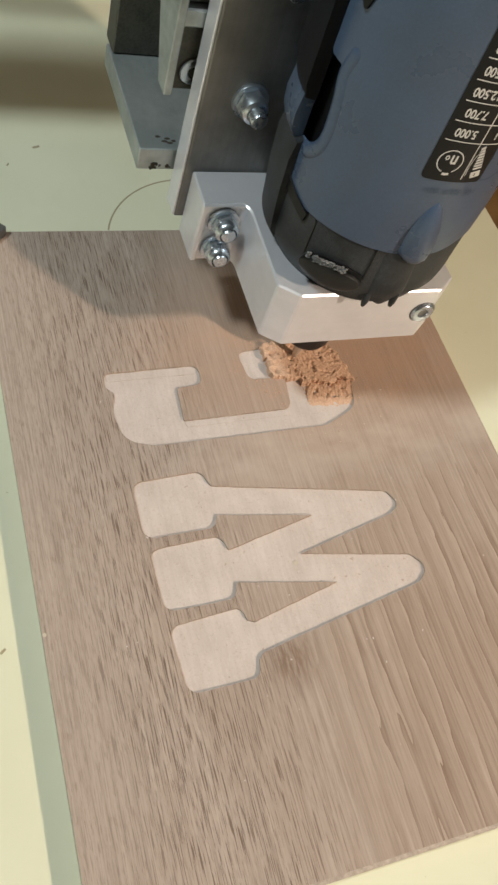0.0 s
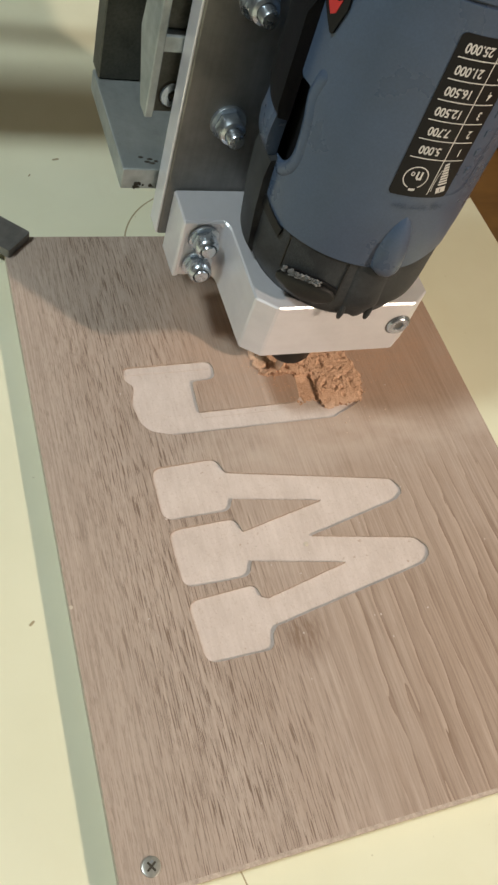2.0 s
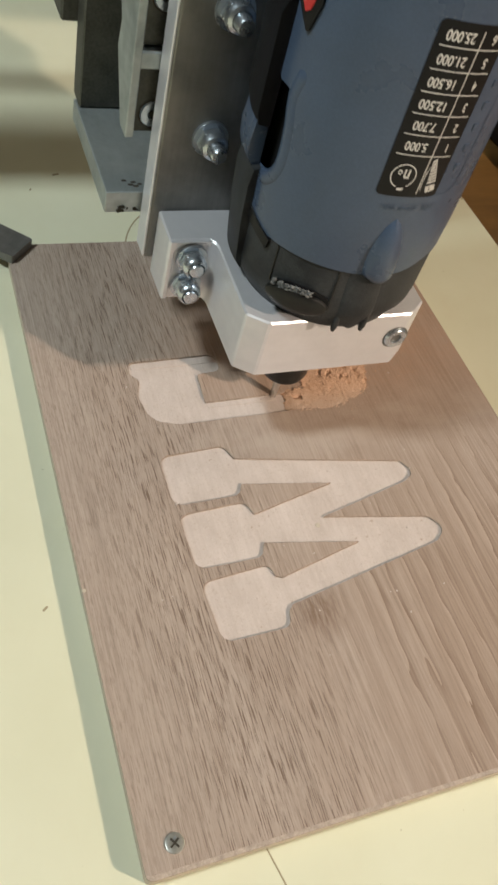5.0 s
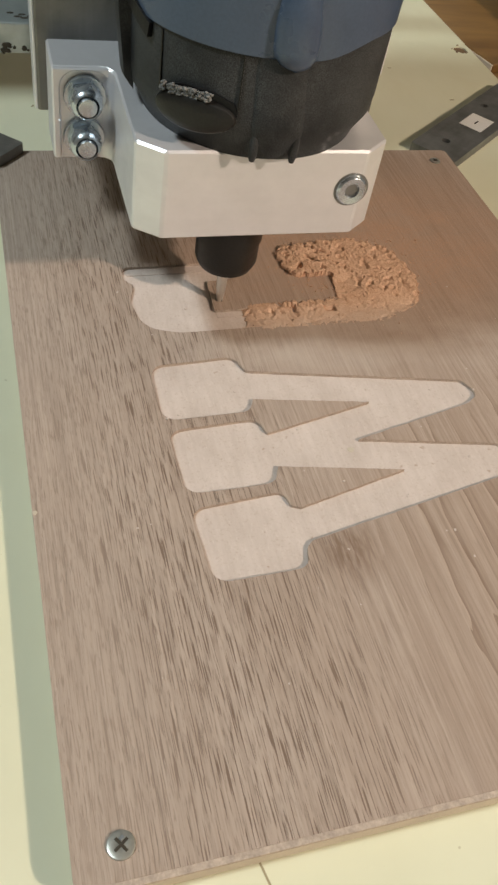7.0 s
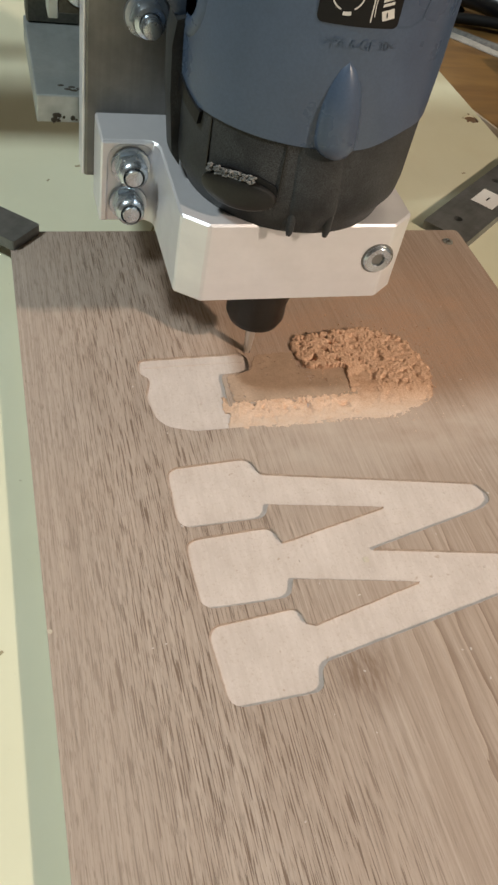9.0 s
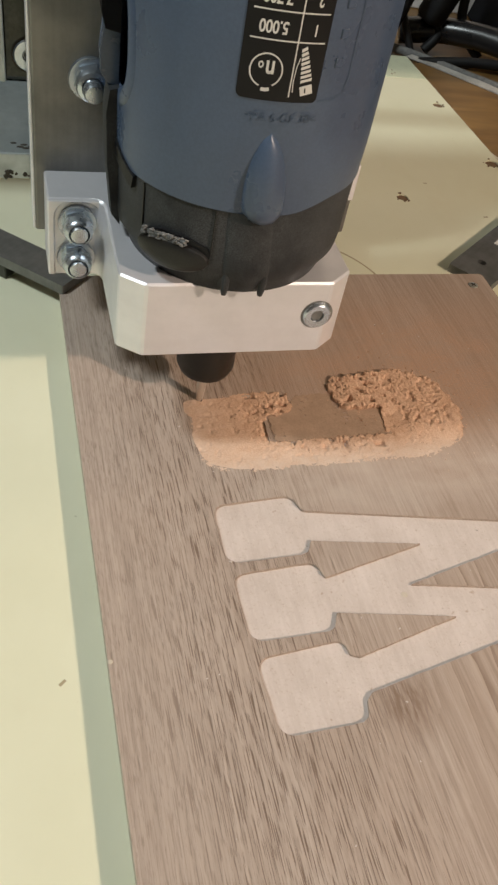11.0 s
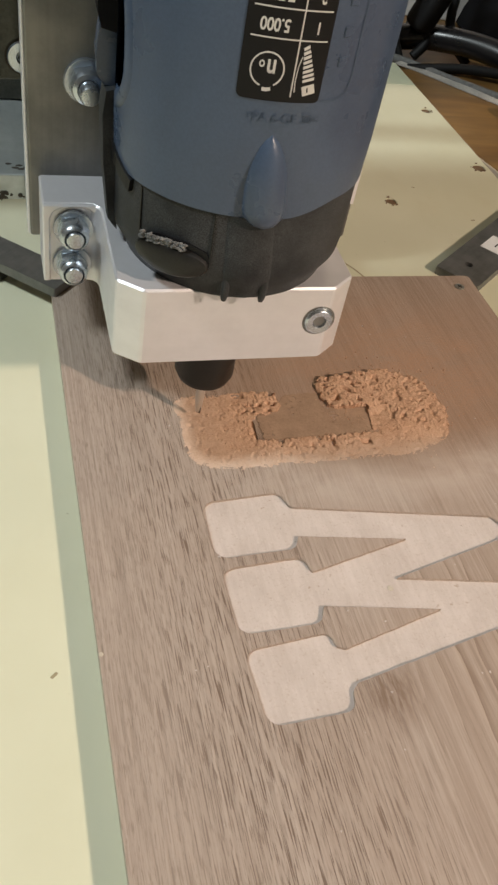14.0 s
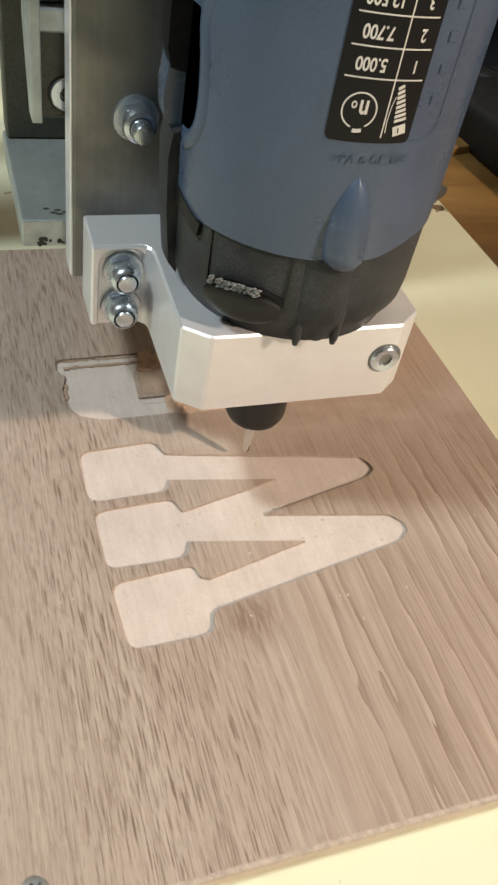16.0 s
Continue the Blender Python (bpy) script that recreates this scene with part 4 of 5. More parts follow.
    for k in range(230):
        x = loose.uniform(-0.0300, -0.0190) if k % 9 else loose.uniform(-0.0322, -0.0310)
        own = bmesh.new()
        bmesh.ops.create_icosphere(own, subdivisions=1, radius=loose.uniform(0.00018, 0.00042))
        for v in own.verts:
            v.co.x *= loose.uniform(0.8, 2.2)
        merged(lint, moved(own, Matrix.Translation(on_body(x, 0.0832 + (x + 0.031) * 0.10 + loose.uniform(-0.0009, 0.0011), 0.0012 + loose.uniform(0, 0.0009), 0.0337))))
    part("lint", moved(lint, axis), M_LINT, ring, "grey lint caught in the slot", 60)
    for x0, x1, z0, z1 in ((-0.0129, -0.0126, 0.0820, 0.0950), (-0.0344, -0.0339, 0.0812, 0.0945)):
        part("panel_seam", moved(wrapped_patch([(x0, z0), (x1, z0), (x1, z1), (x0, z1)], -0.001, 0.00025, 0.0337), axis), M_NUT, ring)
    # broad ridge under the teardrop, flared into two teeth
    ridge = bmesh.new()
    rows = []
    for i in range(13):
        s = i / 12
        z, x0, x1 = 0.0955 - 0.0245 * s, -0.0108 + 0.0018 * s, 0.0030 + 0.0026 * s
        foot = 0.0010 * smooth(0.75, 1.0, s)
        base = 0.0335 if z > 0.078 else 0.0335 - (0.078 - z) * 0.42
        rows.append([ridge.verts.new(on_body(x0 + (x1 - x0) * k / 16, z - foot * math.cos(math.tau * k / 8) * 0.7, -0.0010 + 0.0022 * math.sin(math.pi * k / 16) ** 0.45 + foot * 0.3, base)) for k in range(17)])
    for p, q in zip(rows, rows[1:]):
        for k in range(16):
            ridge.faces.new((p[k], p[k + 1], q[k + 1], q[k]))
    part("ridge", moved(ridge, axis), M_BLACK, ring, "", 60)
    for x in (-0.0072, 0.0030):
        own = lathe([(0, 0), (0.0007, 0.0004), (0.0012, 0.0024), (0.0012, 0.006), (0.0006, 0.012), (0, 0.014)], 10)
        part("tooth", moved(own, axis @ Matrix.Translation(on_body(x, 0.0688, 0.0003, 0.0318))), M_BLACK, ring, "", 50)

    # motor body
    body = part("motor_body", moved(lathe([(0, 0.1760), (R_BODY, 0.1760), (R_BODY, 0.1799), (0.0339, 0.1801), (0.0339, 0.1808), (0.0348, 0.1810), (0.0351, 0.2600), (0.0330, 0.2750), (0.0, 0.2760)], 96), axis), M_BLUE, t, "blue-grey plastic motor housing", 30)
    part("motor_shell", moved(body_shell(), axis), M_BLUE, body, "", 35)
    # near-black core gives the side opening its shade by colour
    part("opening_shade_core", moved(lathe([(0, 0.0960), (0.0300, 0.0960), (0.0300, 0.1770), (0, 0.1770)], 48), axis), M_INK_GAP, body, "near-black core, shade of the opening in its colour", 40)
    lip = [(-40.9, 149.5), (-42.6, 144.0), (-43.6, 138.5), (-42.1, 131.0), (-41.4, 121.5), (-42.8, 115.4), (-46.8, 111.4), (-52.5, 110.4)]
    own = bead([(x - 1.2, z) for x, z in lip], 0.0026, 0.0017, -0.0011)
    part("opening_lip", moved(own, axis), M_BLUE, body, "", 60)
    # teardrop bulge that hangs over the collar
    drop = bmesh.new()
    rings = []
    for i in range(15):
        s = i / 14
        z = 0.1172 - 0.0244 * s
        w = 0.0058 * math.sin(min(1.0, s * 1.5) * math.pi / 2) ** 0.5 * (1 if s < 0.78 else math.sqrt(max(0.0, 1 - ((s - 0.78) / 0.22) ** 2)))
        h = 0.0034 * math.sin(min(1.0, s * 1.5) * math.pi / 2) ** 0.7 * (1 if s < 0.85 else max(0.0, 1 - ((s - 0.85) / 0.15) ** 2))
        w, h = max(w, 0.0001), max(h, 0.00005)
        rings.append([drop.verts.new(on_body(-0.0014 - 0.0014 * (1 - s) + w * math.cos(math.pi * k / 12), z, -0.0022 + (h + 0.0022) * math.sin(math.pi * k / 12))) for k in range(13)])
    for a, b in zip(rings, rings[1:]):
        for k in range(12):
            drop.faces.new((a[k], a[k + 1], b[k + 1], b[k]))
    part("teardrop_bulge", moved(drop, axis), M_BLUE, body, "", 60)
    # inner housing at the side, shade put into its black, the blue fin under it and the slot between fin and body
    hump = lathe([(0.0340, 0.1250), (0.0378, 0.1260), (0.0388, 0.1300), (0.0388, 0.1580), (0.0360, 0.1640), (0.0340, 0.1640)], 14, None, 154, 183)
    part("side_housing", moved(hump, axis), M_CLOTH, body, "inner housing at the side, blackened for its shade", 40)
    fin = lathe([(0.0340, 0.1120), (0.0368, 0.1126), (0.0384, 0.1150), (0.0388, 0.1200), (0.0380, 0.1270), (0.0360, 0.1310), (0.0340, 0.1315)], 10, None, 160, 182)
    part("side_fin", moved(fin, axis), M_BLUE, body, "", 50)
    skirt = lathe([(0.0325, 0.0735), (0.0350, 0.0770), (0.0368, 0.0930), (0.0374, 0.1060), (0.0366, 0.1120), (0.0340, 0.1126)], 10, None, 158, 186)
    part("side_clip", moved(skirt, axis), M_BLACK, body, "black plastic clip", 40)
    # gap not cut: its shade is painted as a black wedge
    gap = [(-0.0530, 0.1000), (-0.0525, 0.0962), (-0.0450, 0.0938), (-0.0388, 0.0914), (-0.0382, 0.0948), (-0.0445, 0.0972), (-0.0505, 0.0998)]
    part("gap_shade", moved(wrapped_patch(gap, -0.001, 0.0007, 0.0342), axis), M_INK_GAP, body, "dark patch for the gap above the collar, shade in its colour")
    # raised field beside the label
    edge = stroke([(0.0145, 0.2000), (0.0145, 0.1300), (0.0136, 0.1266), (0.0105, 0.1250), (0.0068, 0.1250)], 0.0005, 0.0001)
    part("field_edge", moved(edge, axis), M_EMBOSS, body)
    for k in range(7):
        own = box(-0.0011, 0.0011, -0.0003, 0.0003, -0.0011, 0.0011, 0.0002, 1)
        part("raised_mark", moved(own, axis @ Matrix.Translation(on_body(0.0106, 0.1335 + 0.0062 * k)) @ Matrix.Rotation(0.3, 4, "Z")), M_BLUE, body, "worn raised mark")

    # printed speed label
    x0, x1, z0, z1 = -0.0126, 0.0064, 0.1247, 0.1735
    lab = part("speed_label", moved(wrapped_patch([tuple(p) for p in rounded([(x0 * 1000, z0 * 1000, 1.4), (x1 * 1000, z0 * 1000, 1.2), (x1 * 1000, z1 * 1000, 1.4), (x0 * 1000, z1 * 1000, 1.4)], 4)], -0.0005, 0.00016), axis), M_INK_GAP, t, "black label with white speed table, upside down")
    up = 0.00024
    mid = -0.0006
    rows = ["5.000", "7.700", "12.500", "16.500", "21.000", "25.000"]
    first, pitch = 0.1378, 0.00592
    part("rule", moved(stroke([(mid, z0 + 0.0012), (mid, z1 - 0.0016)], 0.00030, up), axis), M_WHITE, lab)
    for k, speed in enumerate(rows):
        z = first + pitch * k
        part("rule", moved(stroke([(x0 + 0.0014, z), (x1 - 0.0008, z)], 0.00030, up), axis), M_WHITE, lab)
        ob = wrapped_text(speed, -0.0064, z + pitch * 0.46, 0.0036, up, M_WHITE, lab, "speed_figure", "", R_BODY, 0.80)
        ob.location = (AX, AY, 0)
        ob = wrapped_text(str(k + 1), 0.0030, z + pitch * 0.46, 0.0034, up, M_WHITE, lab, "step_figure")
        ob.location = (AX, AY, 0)
    ob = wrapped_text("n", -0.0058, 0.1316, 0.0058, up, M_WHITE, lab, "speed_sign")
    ob.location = (AX, AY, 0)
    ob = wrapped_text("o", -0.0079, 0.1322, 0.0030, up, M_WHITE, lab, "speed_sign")
    ob.location = (AX, AY, 0)
    circle = [(-0.0066 + 0.0036 * math.cos(radians(-60 + 6.5 * k)), 0.1313 + 0.0036 * math.sin(radians(-60 + 6.5 * k))) for k in range(49)]
    part("round_arrow", moved(stroke(circle, 0.00034, up), axis), M_WHITE, lab)
    small = [(-0.0066 + 0.0042 * math.cos(radians(a)), 0.1313 + 0.0042 * math.sin(radians(a))) for a in (262, 275, 288)]
    part("tiny_print", moved(stroke(small, 0.0008, up), axis), M_WHITE, lab, "print too small to read")
    wedge = [(0.0022, 0.1262), (0.0050, 0.1270), (0.0044, 0.1290), (0.0016, 0.1282)]
    part("dial_sign", moved(wrapped_patch(wedge, 0.0001, up), axis), M_WHITE, lab, "white thumbwheel sign")
    part("dial_figure", moved(stroke([(0.0031, 0.1270), (0.0029, 0.1281)], 0.00030, up + 0.0001), axis), M_INK_GAP, lab)
    for k in range(8):
        z, w = 0.1291 + 0.00095 * k, 0.0013 - 0.0001 * k
        own = [(0.0029 - 0.00022 * k - w, z), (0.0029 - 0.00022 * k + w, z + 0.0007), (0.0029 - 0.00025 * k + w, z + 0.0013), (0.0029 - 0.00025 * k - w, z + 0.0006)]
        part("dial_rib", moved(wrapped_patch(own, 0.0001, up), axis), M_WHITE, lab)
    part("round_arrow", moved(stroke([(0.0001, 0.1270), (-0.0001, 0.1295), (0.0001, 0.1325), (0.0006, 0.1346)], 0.0002, up), axis), M_WHITE, lab)
    ob = wrapped_text(">PA 6-GF 30<", -0.0012, 0.1209, 0.0030, 0.00030, M_EMBOSS, body, "material_mark", "embossed material mark", R_BODY, 0.98, 0.0, 1)
    ob.location = (AX, AY, 0)
    # maker's mark as plain shapes
    dia = [(p[0], p[1]) for p in rounded([(-45.4, 156.3, 0.8), (-42.6, 165.0, 1), (-43.0, 198.0, 1), (-52.6, 198.0, 1), (-52.9, 163.5, 1)], 3)]
    badge = part("maker_badge", moved(wrapped_patch(dia, -0.0005, 0.0006, 0.0349), axis), M_INK_GAP, body, "black badge with red marks")
    for z in (0.1610, 0.1672, 0.1734):
        shape = [(-0.0478, z), (-0.0460, z + 0.0012), (-0.0448, z + 0.0052), (-0.0466, z + 0.0040), (-0.0500, z + 0.0058), (-0.0500, z + 0.0022)]
        part("red_mark", moved(wrapped_patch(shape, 0.0004, 0.0008, 0.0349), axis), M_RED, badge, "plain red shape")

    # carriage plate behind the motor
    plate = part("carriage_plate", box(-0.0088, 0.0998, 0.2127, 0.2225, 0.0490, 0.3300, 0.0009, 2), M_PLATE, t, "brushed aluminium carriage plate")
    # this edge faces the ceiling lamp; its brightness is put in as paler metal
    part("plate_edge_lit", box(-0.0094, -0.0085, 0.2131, 0.2222, 0.0494, 0.3296, 0.0004, 2), M_ALU, plate, "plate's left edge, lamp light put into its pale colour")
    lock_nut(t, 0.0082, 0.2127, 0.0995, 0.0052, 0.0029, "plate_nut", 0.0035)
    lock_nut(t, 0.0082, 0.2127, 0.1420, 0.0052, 0.0029, "plate_nut", 0.0035)
    lock_nut(t, 0.0828, 0.2127, 0.0995, 0.0052, 0.0029, "plate_nut", 0.0035)
    lock_nut(t, 0.0828, 0.2127, 0.1420, 0.0052, 0.0029, "plate_nut", 0.0035)
    # slide blocks bolted behind the plate
    cheek = prism([(0.2222, 0.0930), (0.2222, 0.3300), (0.2500, 0.3300), (0.2500, 0.1420), (0.2440, 0.1320), (0.2400, 0.1240), (0.2420, 0.1150), (0.2300, 0.0930)], -0.0182, -0.0154, 0.0003, 1)
    moved(cheek, Matrix(((0, 0, 1, 0), (1, 0, 0, 0), (0, 1, 0, 0), (0, 0, 0, 1))))
    part("slide_cheek", cheek, M_GREY, t, "pale aluminium cheek with a stepped edge")
    for z0, z1, zs in ((0.0930, 0.1160, 0.0998), (0.1230, 0.1560, 0.1385)):
        block = part("slide_block", box(-0.0153, 0.0200, 0.2260, 0.2400, z0, z1, 0.0004, 1), M_DARK, t, "dark steel slide block")
        m = Matrix.Translation((-0.0084, 0.2260, zs)) @ FACE_FRONT
        part("block_screw", moved(lathe([(0, 0.0002), (0.0016, 0.0002), (0.0020, 0.0009), (0.0042, 0.0009), (0.0046, 0.0005), (0.0046, -0.0004)], 28), m), M_ZINC, block, "flat round screw head", 40)
        part("screw_socket", moved(prism([(0.0015 * math.cos(radians(60 * k)), 0.0015 * math.sin(radians(60 * k))) for k in range(6)], 0.0004, 0.0010), m), M_GRIME_RECESS, block)
        part("screw_ring", moved(lathe([(0.0046, -0.0002), (0.0046, 0.00015), (0.0052, 0.00015), (0.0052, -0.0002)], 28), m), M_GRIME_RECESS, block)
    part("spacer", box(-0.0170, 0.0200, 0.2230, 0.2400, 0.1165, 0.1225, 0.0006, 1), M_GREY, t, "grey spacer between the slide blocks")
    return t


def slide_carriage():
    """The frame that carries the lifting slide; it travels but does not lift."""
    t = thing("slide_frame", "dull aluminium slide frame with a dark steel back plate", "machine part")
    foot = part("foot_plate", box(-0.0222, 0.0990, 0.2245, 0.2860, 0.0607, 0.0695, 0.0005, 2), M_GREY, t, "grimy grey aluminium foot plate")
    part("back_plate", box(-0.0214, 0.0990, 0.2790, 0.2905, 0.0697, 0.3300, 0.0006, 1), M_DARK, t, "oily dark steel back plate")
    grime = bmesh.new()
    loose = random.Random(4)
    for k in range(26):
        x, s = loose.uniform(-0.0208, 0.004), loose.uniform(0.0004, 0.0011)
        own = bmesh.new()
        bmesh.ops.create_icosphere(own, subdivisions=1, radius=s)
        for v in own.verts:
            v.co = Vector((v.co.x * loose.uniform(0.7, 1.6), v.co.y * 0.4, v.co.z * loose.uniform(0.6, 1.5)))
        merged(grime, moved(own, Matrix.Translation((x, 0.2245, loose.choice((0.0608, 0.0613, 0.0622)) + loose.uniform(0, 0.0012)))))
    for x, y in ((-0.012, 0.2290), (-0.0102, 0.2282), (-0.0086, 0.2294), (-0.0142, 0.2315), (-0.0108, 0.2305)):
        own = bmesh.new()
        bmesh.ops.create_icosphere(own, subdivisions=1, radius=0.0009)
        for v in own.verts:
            v.co = Vector((v.co.x * loose.uniform(1, 1.9), v.co.y * 0.8, v.co.z * 0.3))
        merged(grime, moved(own, Matrix.Translation((x, y, 0.0695))))
    tagged(part("grime", grime, M_GRIME_RECESS, t, "dark caked grease and dust"), kind="stuff")
    # end of the carriage's runner over the beam
    part("runner_body", box(-0.0275, 0.0990, 0.2907, 0.3138, 0.0975, 0.1250, 0.0008, 1), M_DARK, t, "dark steel runner")
    return t


def gantry():
    t = thing("gantry_beam", "dark steel gantry beam across the machine", "machine part")
    part("beam", box(-0.46, 0.56, 0.3140, 0.3400, 0.1180, 0.2300, 0.001, 1), M_DARK, t)
    part("guide_rod", moved(lathe([(0, -0.5), (0.006, -0.5), (0.006, 0.5), (0, 0.5)], 20), Matrix.Translation((0.05, 0.391, 0.150)) @ Matrix.Rotation(radians(90), 4, "Y")), M_BRIGHT, t, "round steel guide rod", 40)
    for x in (-0.455, 0.535):
        part("upright", box(x - 0.01, x + 0.01, 0.30, 0.42, -0.024, 0.235, 0.001, 1), M_DARK, t)
    return t


# ---- clutter beyond the bed ----
def clutter():
    z = -0.027
    panel = thing("wood_offcut", "thin brown wooden panel lying beside the bed", "board")
    part("sheet", moved(box(0, 0.16, 0, 0.17, 0, 0.006, 0.0008, 1), pose(0.300, 0.405, z, 0, 0, 14)), M_TABLE, panel)
    part("edge_strip", moved(box(-0.0012, -0.0001, 0, 0.17, 0.0003, 0.0057, 0.0003, 1), pose(0.300, 0.405, z, 0, 0, 14)), M_SHAVED, panel, "pale raw edge")

    bag = bmesh.new()
    bmesh.ops.create_icosphere(bag, subdivisions=5, radius=1)
    for v in bag.verts:
        c = v.co.copy()
        k = 1 + 0.16 * noise.noise(c * 2.2) + 0.07 * noise.noise(c * 6) + 0.025 * noise.noise(c * 15)
        v.co = Vector((c.x * 0.17 * k, c.y * 0.27 * k, max(-0.0, c.z * 0.16 * k + 0.03)))
    moved(bag, pose(0.605, 0.64, z, 0, 0, 20))
    solid("black_bag", bag, M_CLOTH, "slumped black cloth bag on the workbench", "bag", "", 60)

    case = thing("black_tool_case", "black plastic tool case with pale glints", "case")
    part("shell", moved(box(0, 0.19, 0, 0.21, 0, 0.030, 0.006, 3), pose(0.362, 0.272, z, 0, 0, 4)), M_RUBBER, case, "", 40)
    # pale glints on the black case, put in as small zinc studs
    for x, y, s in ((0.402, 0.470, 0.006), (0.425, 0.452, 0.005), (0.395, 0.440, 0.004), (0.40, 0.41, 0.003), (0.432, 0.425, 0.004)):
        own = lathe([(0, 0.0), (s, 0.0), (s * 0.9, s * 0.5), (s * 0.4, s * 0.8), (0, s * 0.85)], 10)
        part("glint_stud", moved(own, pose(x, y, z + 0.0295, 0, 0, 30)), M_ZINC, case, "small zinc stud put in for a glint", 50)

    cables = [
        ("black cable looped behind the machine bed", 0.004, [(0.255, 0.60, z + 0.004), (0.285, 0.605, z + 0.03), (0.300, 0.62, z + 0.09), (0.325, 0.63, z + 0.12), (0.350, 0.63, z + 0.09), (0.345, 0.62, z + 0.03), (0.36, 0.60, z + 0.005)]),
        ("thick black cable rising behind the bed", 0.007, [(0.262, 0.60, z + 0.007), (0.290, 0.61, z + 0.05), (0.312, 0.64, z + 0.12), (0.325, 0.67, z + 0.22)]),
        ("black cable looped behind the machine bed", 0.003, [(0.30, 0.60, z + 0.004), (0.285, 0.63, z + 0.06), (0.30, 0.66, z + 0.13), (0.34, 0.68, z + 0.2)]),
        ("black cable lying on the workbench", 0.004, [(0.30, 0.585, z + 0.004), (0.345, 0.57, z + 0.012), (0.40, 0.545, z + 0.015), (0.47, 0.50, z + 0.02)]),
        ("grey plastic hose lying along the bed", 0.0035, [(0.282, 0.615, z + 0.005), (0.305, 0.590, z + 0.006), (0.335, 0.556, z + 0.006), (0.372, 0.520, z + 0.006), (0.42, 0.485, z + 0.006)]),
    ]
    for label, r, pts in cables:
        solid("cable" if "cable" in label else "hose", tube(pts, r), M_RUBBER if "black" in label else M_LINT, label, "cable", "", 50)
    for label, r, pts in (
            ("thick glossy black hose curving over the workbench", 0.010, [(0.300, 0.632, z + 0.011), (0.335, 0.618, z + 0.018), (0.370, 0.582, z + 0.022), (0.405, 0.530, z + 0.016), (0.43, 0.48, z + 0.014)]),):
        solid("hose", tube(pts, r, 14), M_GLOSS, label, "hose", "", 60)
    for x, y, h, s in ((0.318, 0.640, 0.098, 1.0), (0.322, 0.618, 0.040, 0.9)):
        plug = thing("power_plug", "black power plug on its cable", "plug")
        part("shell", moved(box(-0.011 * s, 0.011 * s, -0.012 * s, 0.012 * s, -0.020 * s, 0.020 * s, 0.006, 3), pose(x, y, z + h, 10, 18, 20)), M_RUBBER, plug, "", 50)
        part("cord", tube([(x, y, z + h - 0.015), (x + 0.004, y - 0.004, z + h * 0.4), (x - 0.006, y - 0.006, z + 0.004)], 0.004), M_RUBBER, plug, "", 50)
    for pts in ([(0.290, 0.588), (0.297, 0.592), (0.330, 0.560), (0.362, 0.515), (0.356, 0.510), (0.325, 0.548), (0.306, 0.572)],):
        solid("paper_scrap", prism(pts, z + 0.0063, z + 0.0072), M_SCRAP, "torn grey-white paper lying beside the bed", "paper")
    panel = bmesh.new()
    box(0, 0.30, 0, 0.004, 0, 0.26, 0.001, 1, panel)
    moved(panel, pose(0.255, 0.735, z, -8, 0, -6))
    solid("white_panel", panel, M_PAPER, "white panel leaning behind the bed", "panel")


# ---- lamps that hang in the room ----
def lamps():
    work = thing("work_lamp", "small clamp-on work lamp beside the machine", "lamp")
    d = (KEY - Vector((0.06, 0.16, 0))).normalized()
    m = look(KEY + d * 0.012, KEY - d)
    part("shade", moved(lathe([(0.016, 0.065), (0.030, 0.055), (0.052, 0.0), (0.054, 0.0), (0.032, 0.058), (0.016, 0.070), (0, 0.070)], 32), m), M_DARK, work, "", 40)
    part("stand", tube([(KEY + d * 0.08)[:], (1.10, -0.86, 0.74), (1.10, -0.90, 0.2), (1.08, -0.92, FLOOR)], 0.010), M_DARK, work)
    ceil = thing("ceiling_lamp", "plain round ceiling lamp, out of view", "lamp")
    part("fitting", moved(lathe([(0, 0.0), (0.14, 0.0), (0.15, 0.02), (0.15, 0.10), (0.02, 0.10), (0.02, CEIL - TUBE.z - 0.02), (0, CEIL - TUBE.z - 0.02)], 32), Matrix.Translation(TUBE + Vector((0, 0, 0.02)))), M_CEIL, ceil, "", 40)
    # unseen fitting, added only to go with the fill lamp
    fill_fitting = thing("ceiling_lamp", "plain round ceiling lamp, out of view", "lamp")
    part("fitting", moved(lathe([(0, 0.0), (0.26, 0.0), (0.27, 0.02), (0.27, 0.05), (0, 0.05)], 32), Matrix.Translation((1.45, 0.45, 1.57))), M_CEIL, fill_fitting, "", 40)


room()
workbench()
machine_bed()
work_piece()
for sx, sy in ((0.0098, 0.0078), (0.1881, 0.2580), (0.187, 0.0085)):
    wood_screw(sx, sy, 0.0029 if sy < 0.1 else 0.0023)
steel_strap("steel_strap", (0.2009, 0.2618), 38.5, 0.1015, 0.0232, "dark flat steel bar with a white sticker against the board", [(0.0150, 0.0125, 0.0022), (0.066, 0.0165, 0.0020), (0.0935, 0.0125, 0.0022)], (0.037, 0.053, 0.0048, 0.0165))
steel_strap("steel_strap", (0.0012, 0.2545), 48.0, 0.0158, 0.105, "dark flat steel bar lying against the board's corner", [(0.008, 0.09, 0.0022)], None, 0.0)
sawdust()
ROUTER_THING = router()
FRAME_THING = slide_carriage()
GANTRY_THING = gantry()
clutter()
lamps()


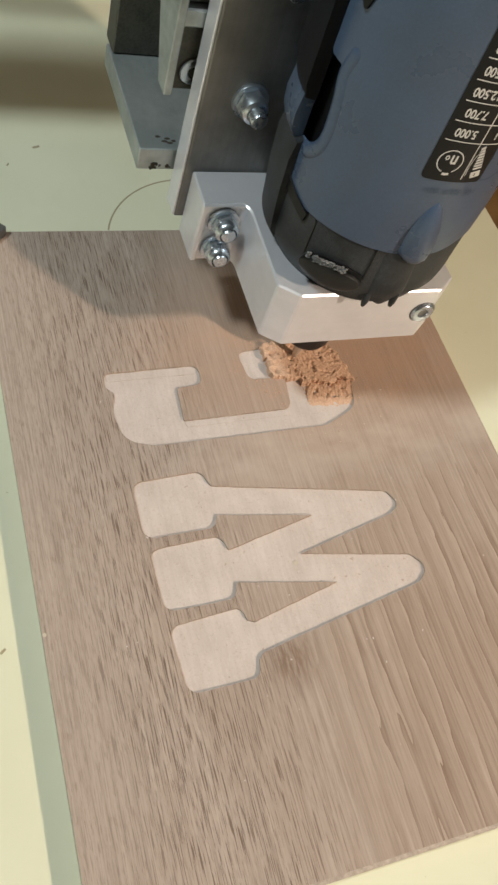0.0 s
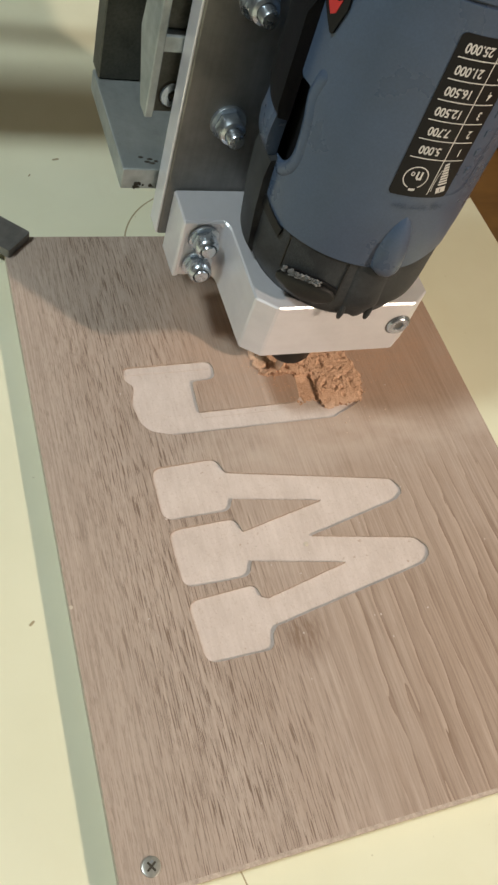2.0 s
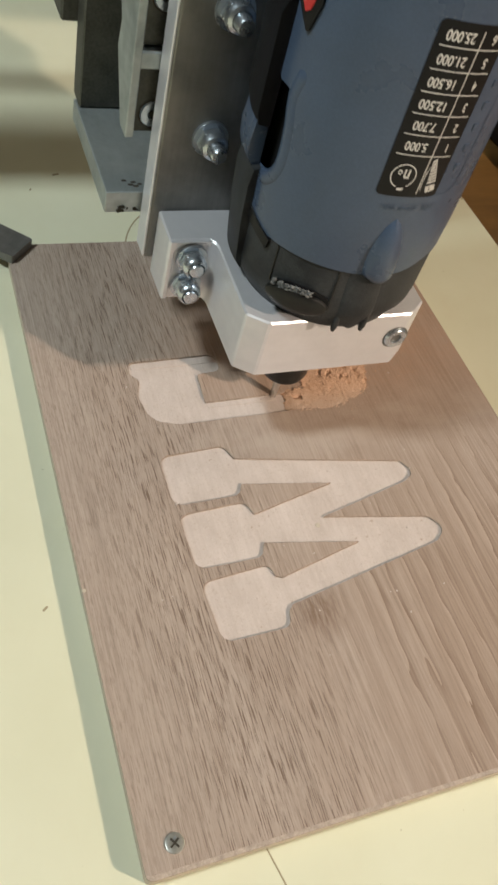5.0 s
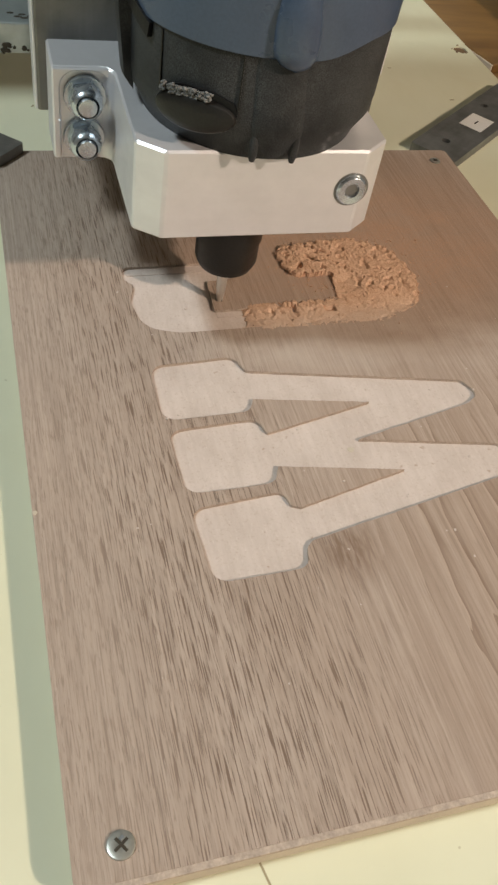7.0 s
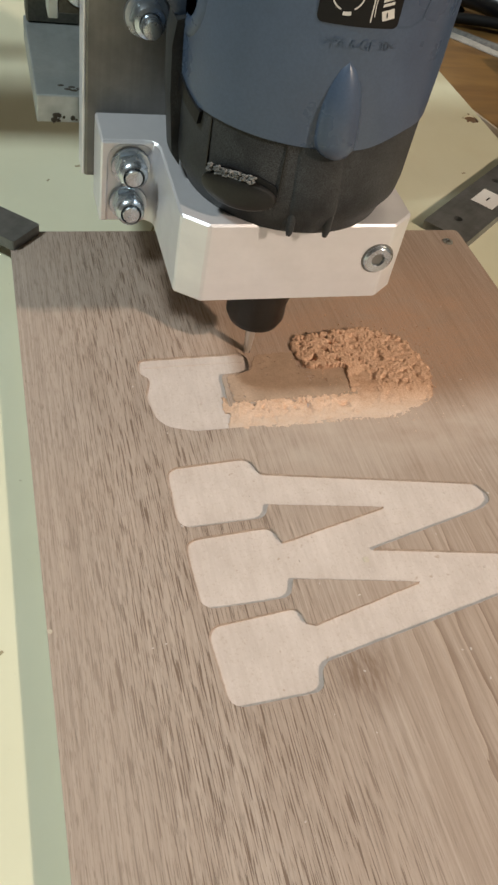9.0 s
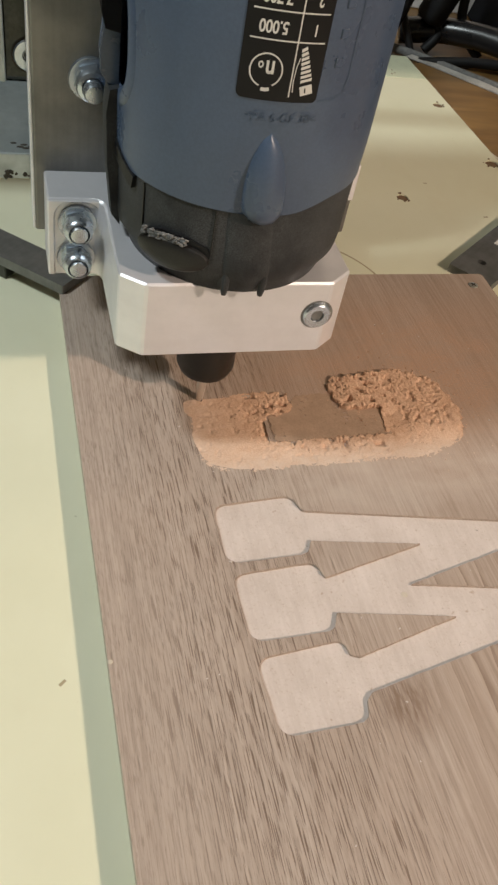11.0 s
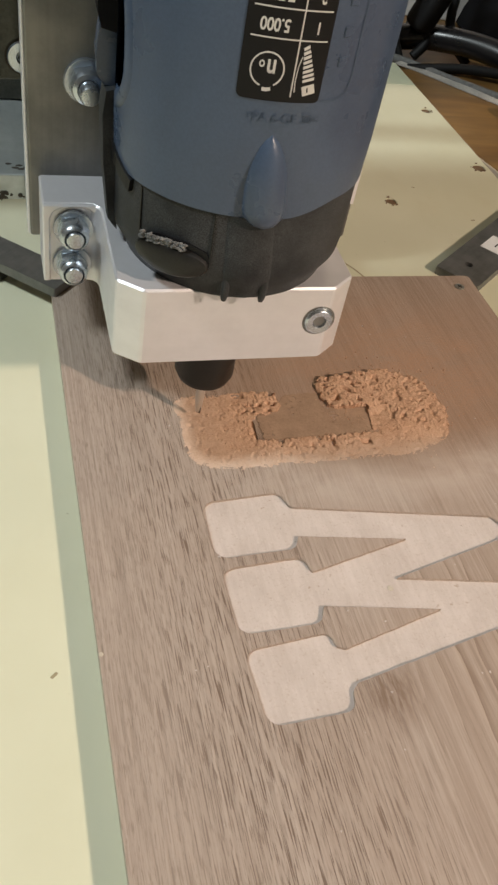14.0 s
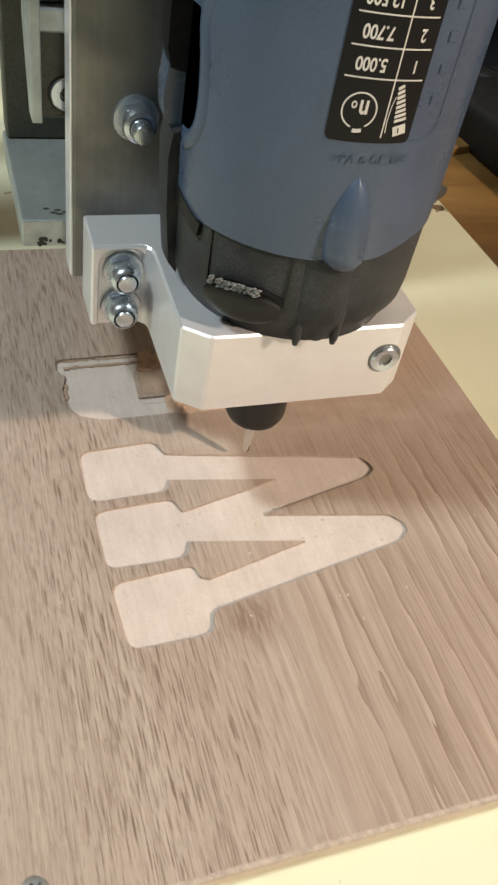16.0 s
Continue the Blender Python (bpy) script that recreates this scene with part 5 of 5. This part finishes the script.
# ---- movement ----
ROUTER = [
    (0, 0.0749, 0.0115, 0.0000),
    (0.5, 0.0681, 0.0121, 0.0000),
    (1, 0.0604, 0.0119, 0.0000),
    (1.5, 0.0553, 0.0076, 0.0000),
    (2, 0.0596, 0.0033, 0.0000),
    (2.5, 0.0673, 0.0033, 0.0000),
    (3, 0.0696, -0.0035, 0.0000),
    (3.65, 0.0702, -0.0128, 0.0000),
    (5.3, 0.0448, -0.0144, 0.0000),
    (5.5, 0.0419, -0.0133, 0.0000),
    (6, 0.0341, -0.0142, 0.0000),
    (6.5, 0.0267, -0.0140, 0.0000),
    (7, 0.0227, -0.0094, 0.0000),
    (7.5, 0.0227, -0.0014, 0.0000),
    (8, 0.0271, 0.0038, 0.0000),
    (8.5, 0.0343, 0.0061, 0.0000),
    (9, 0.0325, 0.0122, 0.0000),
    (11.5, -0.0041, 0.0089, 0.0000),
    (12, -0.0022, 0.0023, 0.0000),
    (12.5, 0.0000, 0.0000, 0.0000),
    (13, -0.0001, -0.0001, 0.0000),
    (13.5, -0.0000, 0.0001, 0.0027),
    (14, -0.0003, -0.0001, 0.0057),
    (14.5, 0.0006, -0.0001, 0.0062),
    (15, 0.0151, -0.0153, 0.0070),
    (15.5, 0.0320, -0.0337, 0.0073),
    (16, 0.0492, -0.0521, 0.0076),
]


def motions():
    walk(ROUTER_THING, [(t, pose(x, y, z)) for t, x, y, z in ROUTER])
    walk(FRAME_THING, [(t, pose(x, y, 0)) for t, x, y, z in ROUTER])
    walk(GANTRY_THING, [(t, pose(0, y, 0)) for t, x, y, z in ROUTER])
    low = pose(0, 0, -0.0046)
    up = pose(0, 0, 0)
    for ob, a, b, off in HEAPS:
        if b <= 0:
            rows = [(0, up), (16, up)]
        elif a < 0:
            rows = [(0, pose(0, 0, -0.0018)), (b, up), (16, up)]
        elif off:
            rows = [(0, low), (a, low), (b, up), (off - 0.5, up), (off, low), (16, low)]
        else:
            rows = [(0, low), (a, low), (b, up), (16, up)]
        walk(ob, rows)


motions()
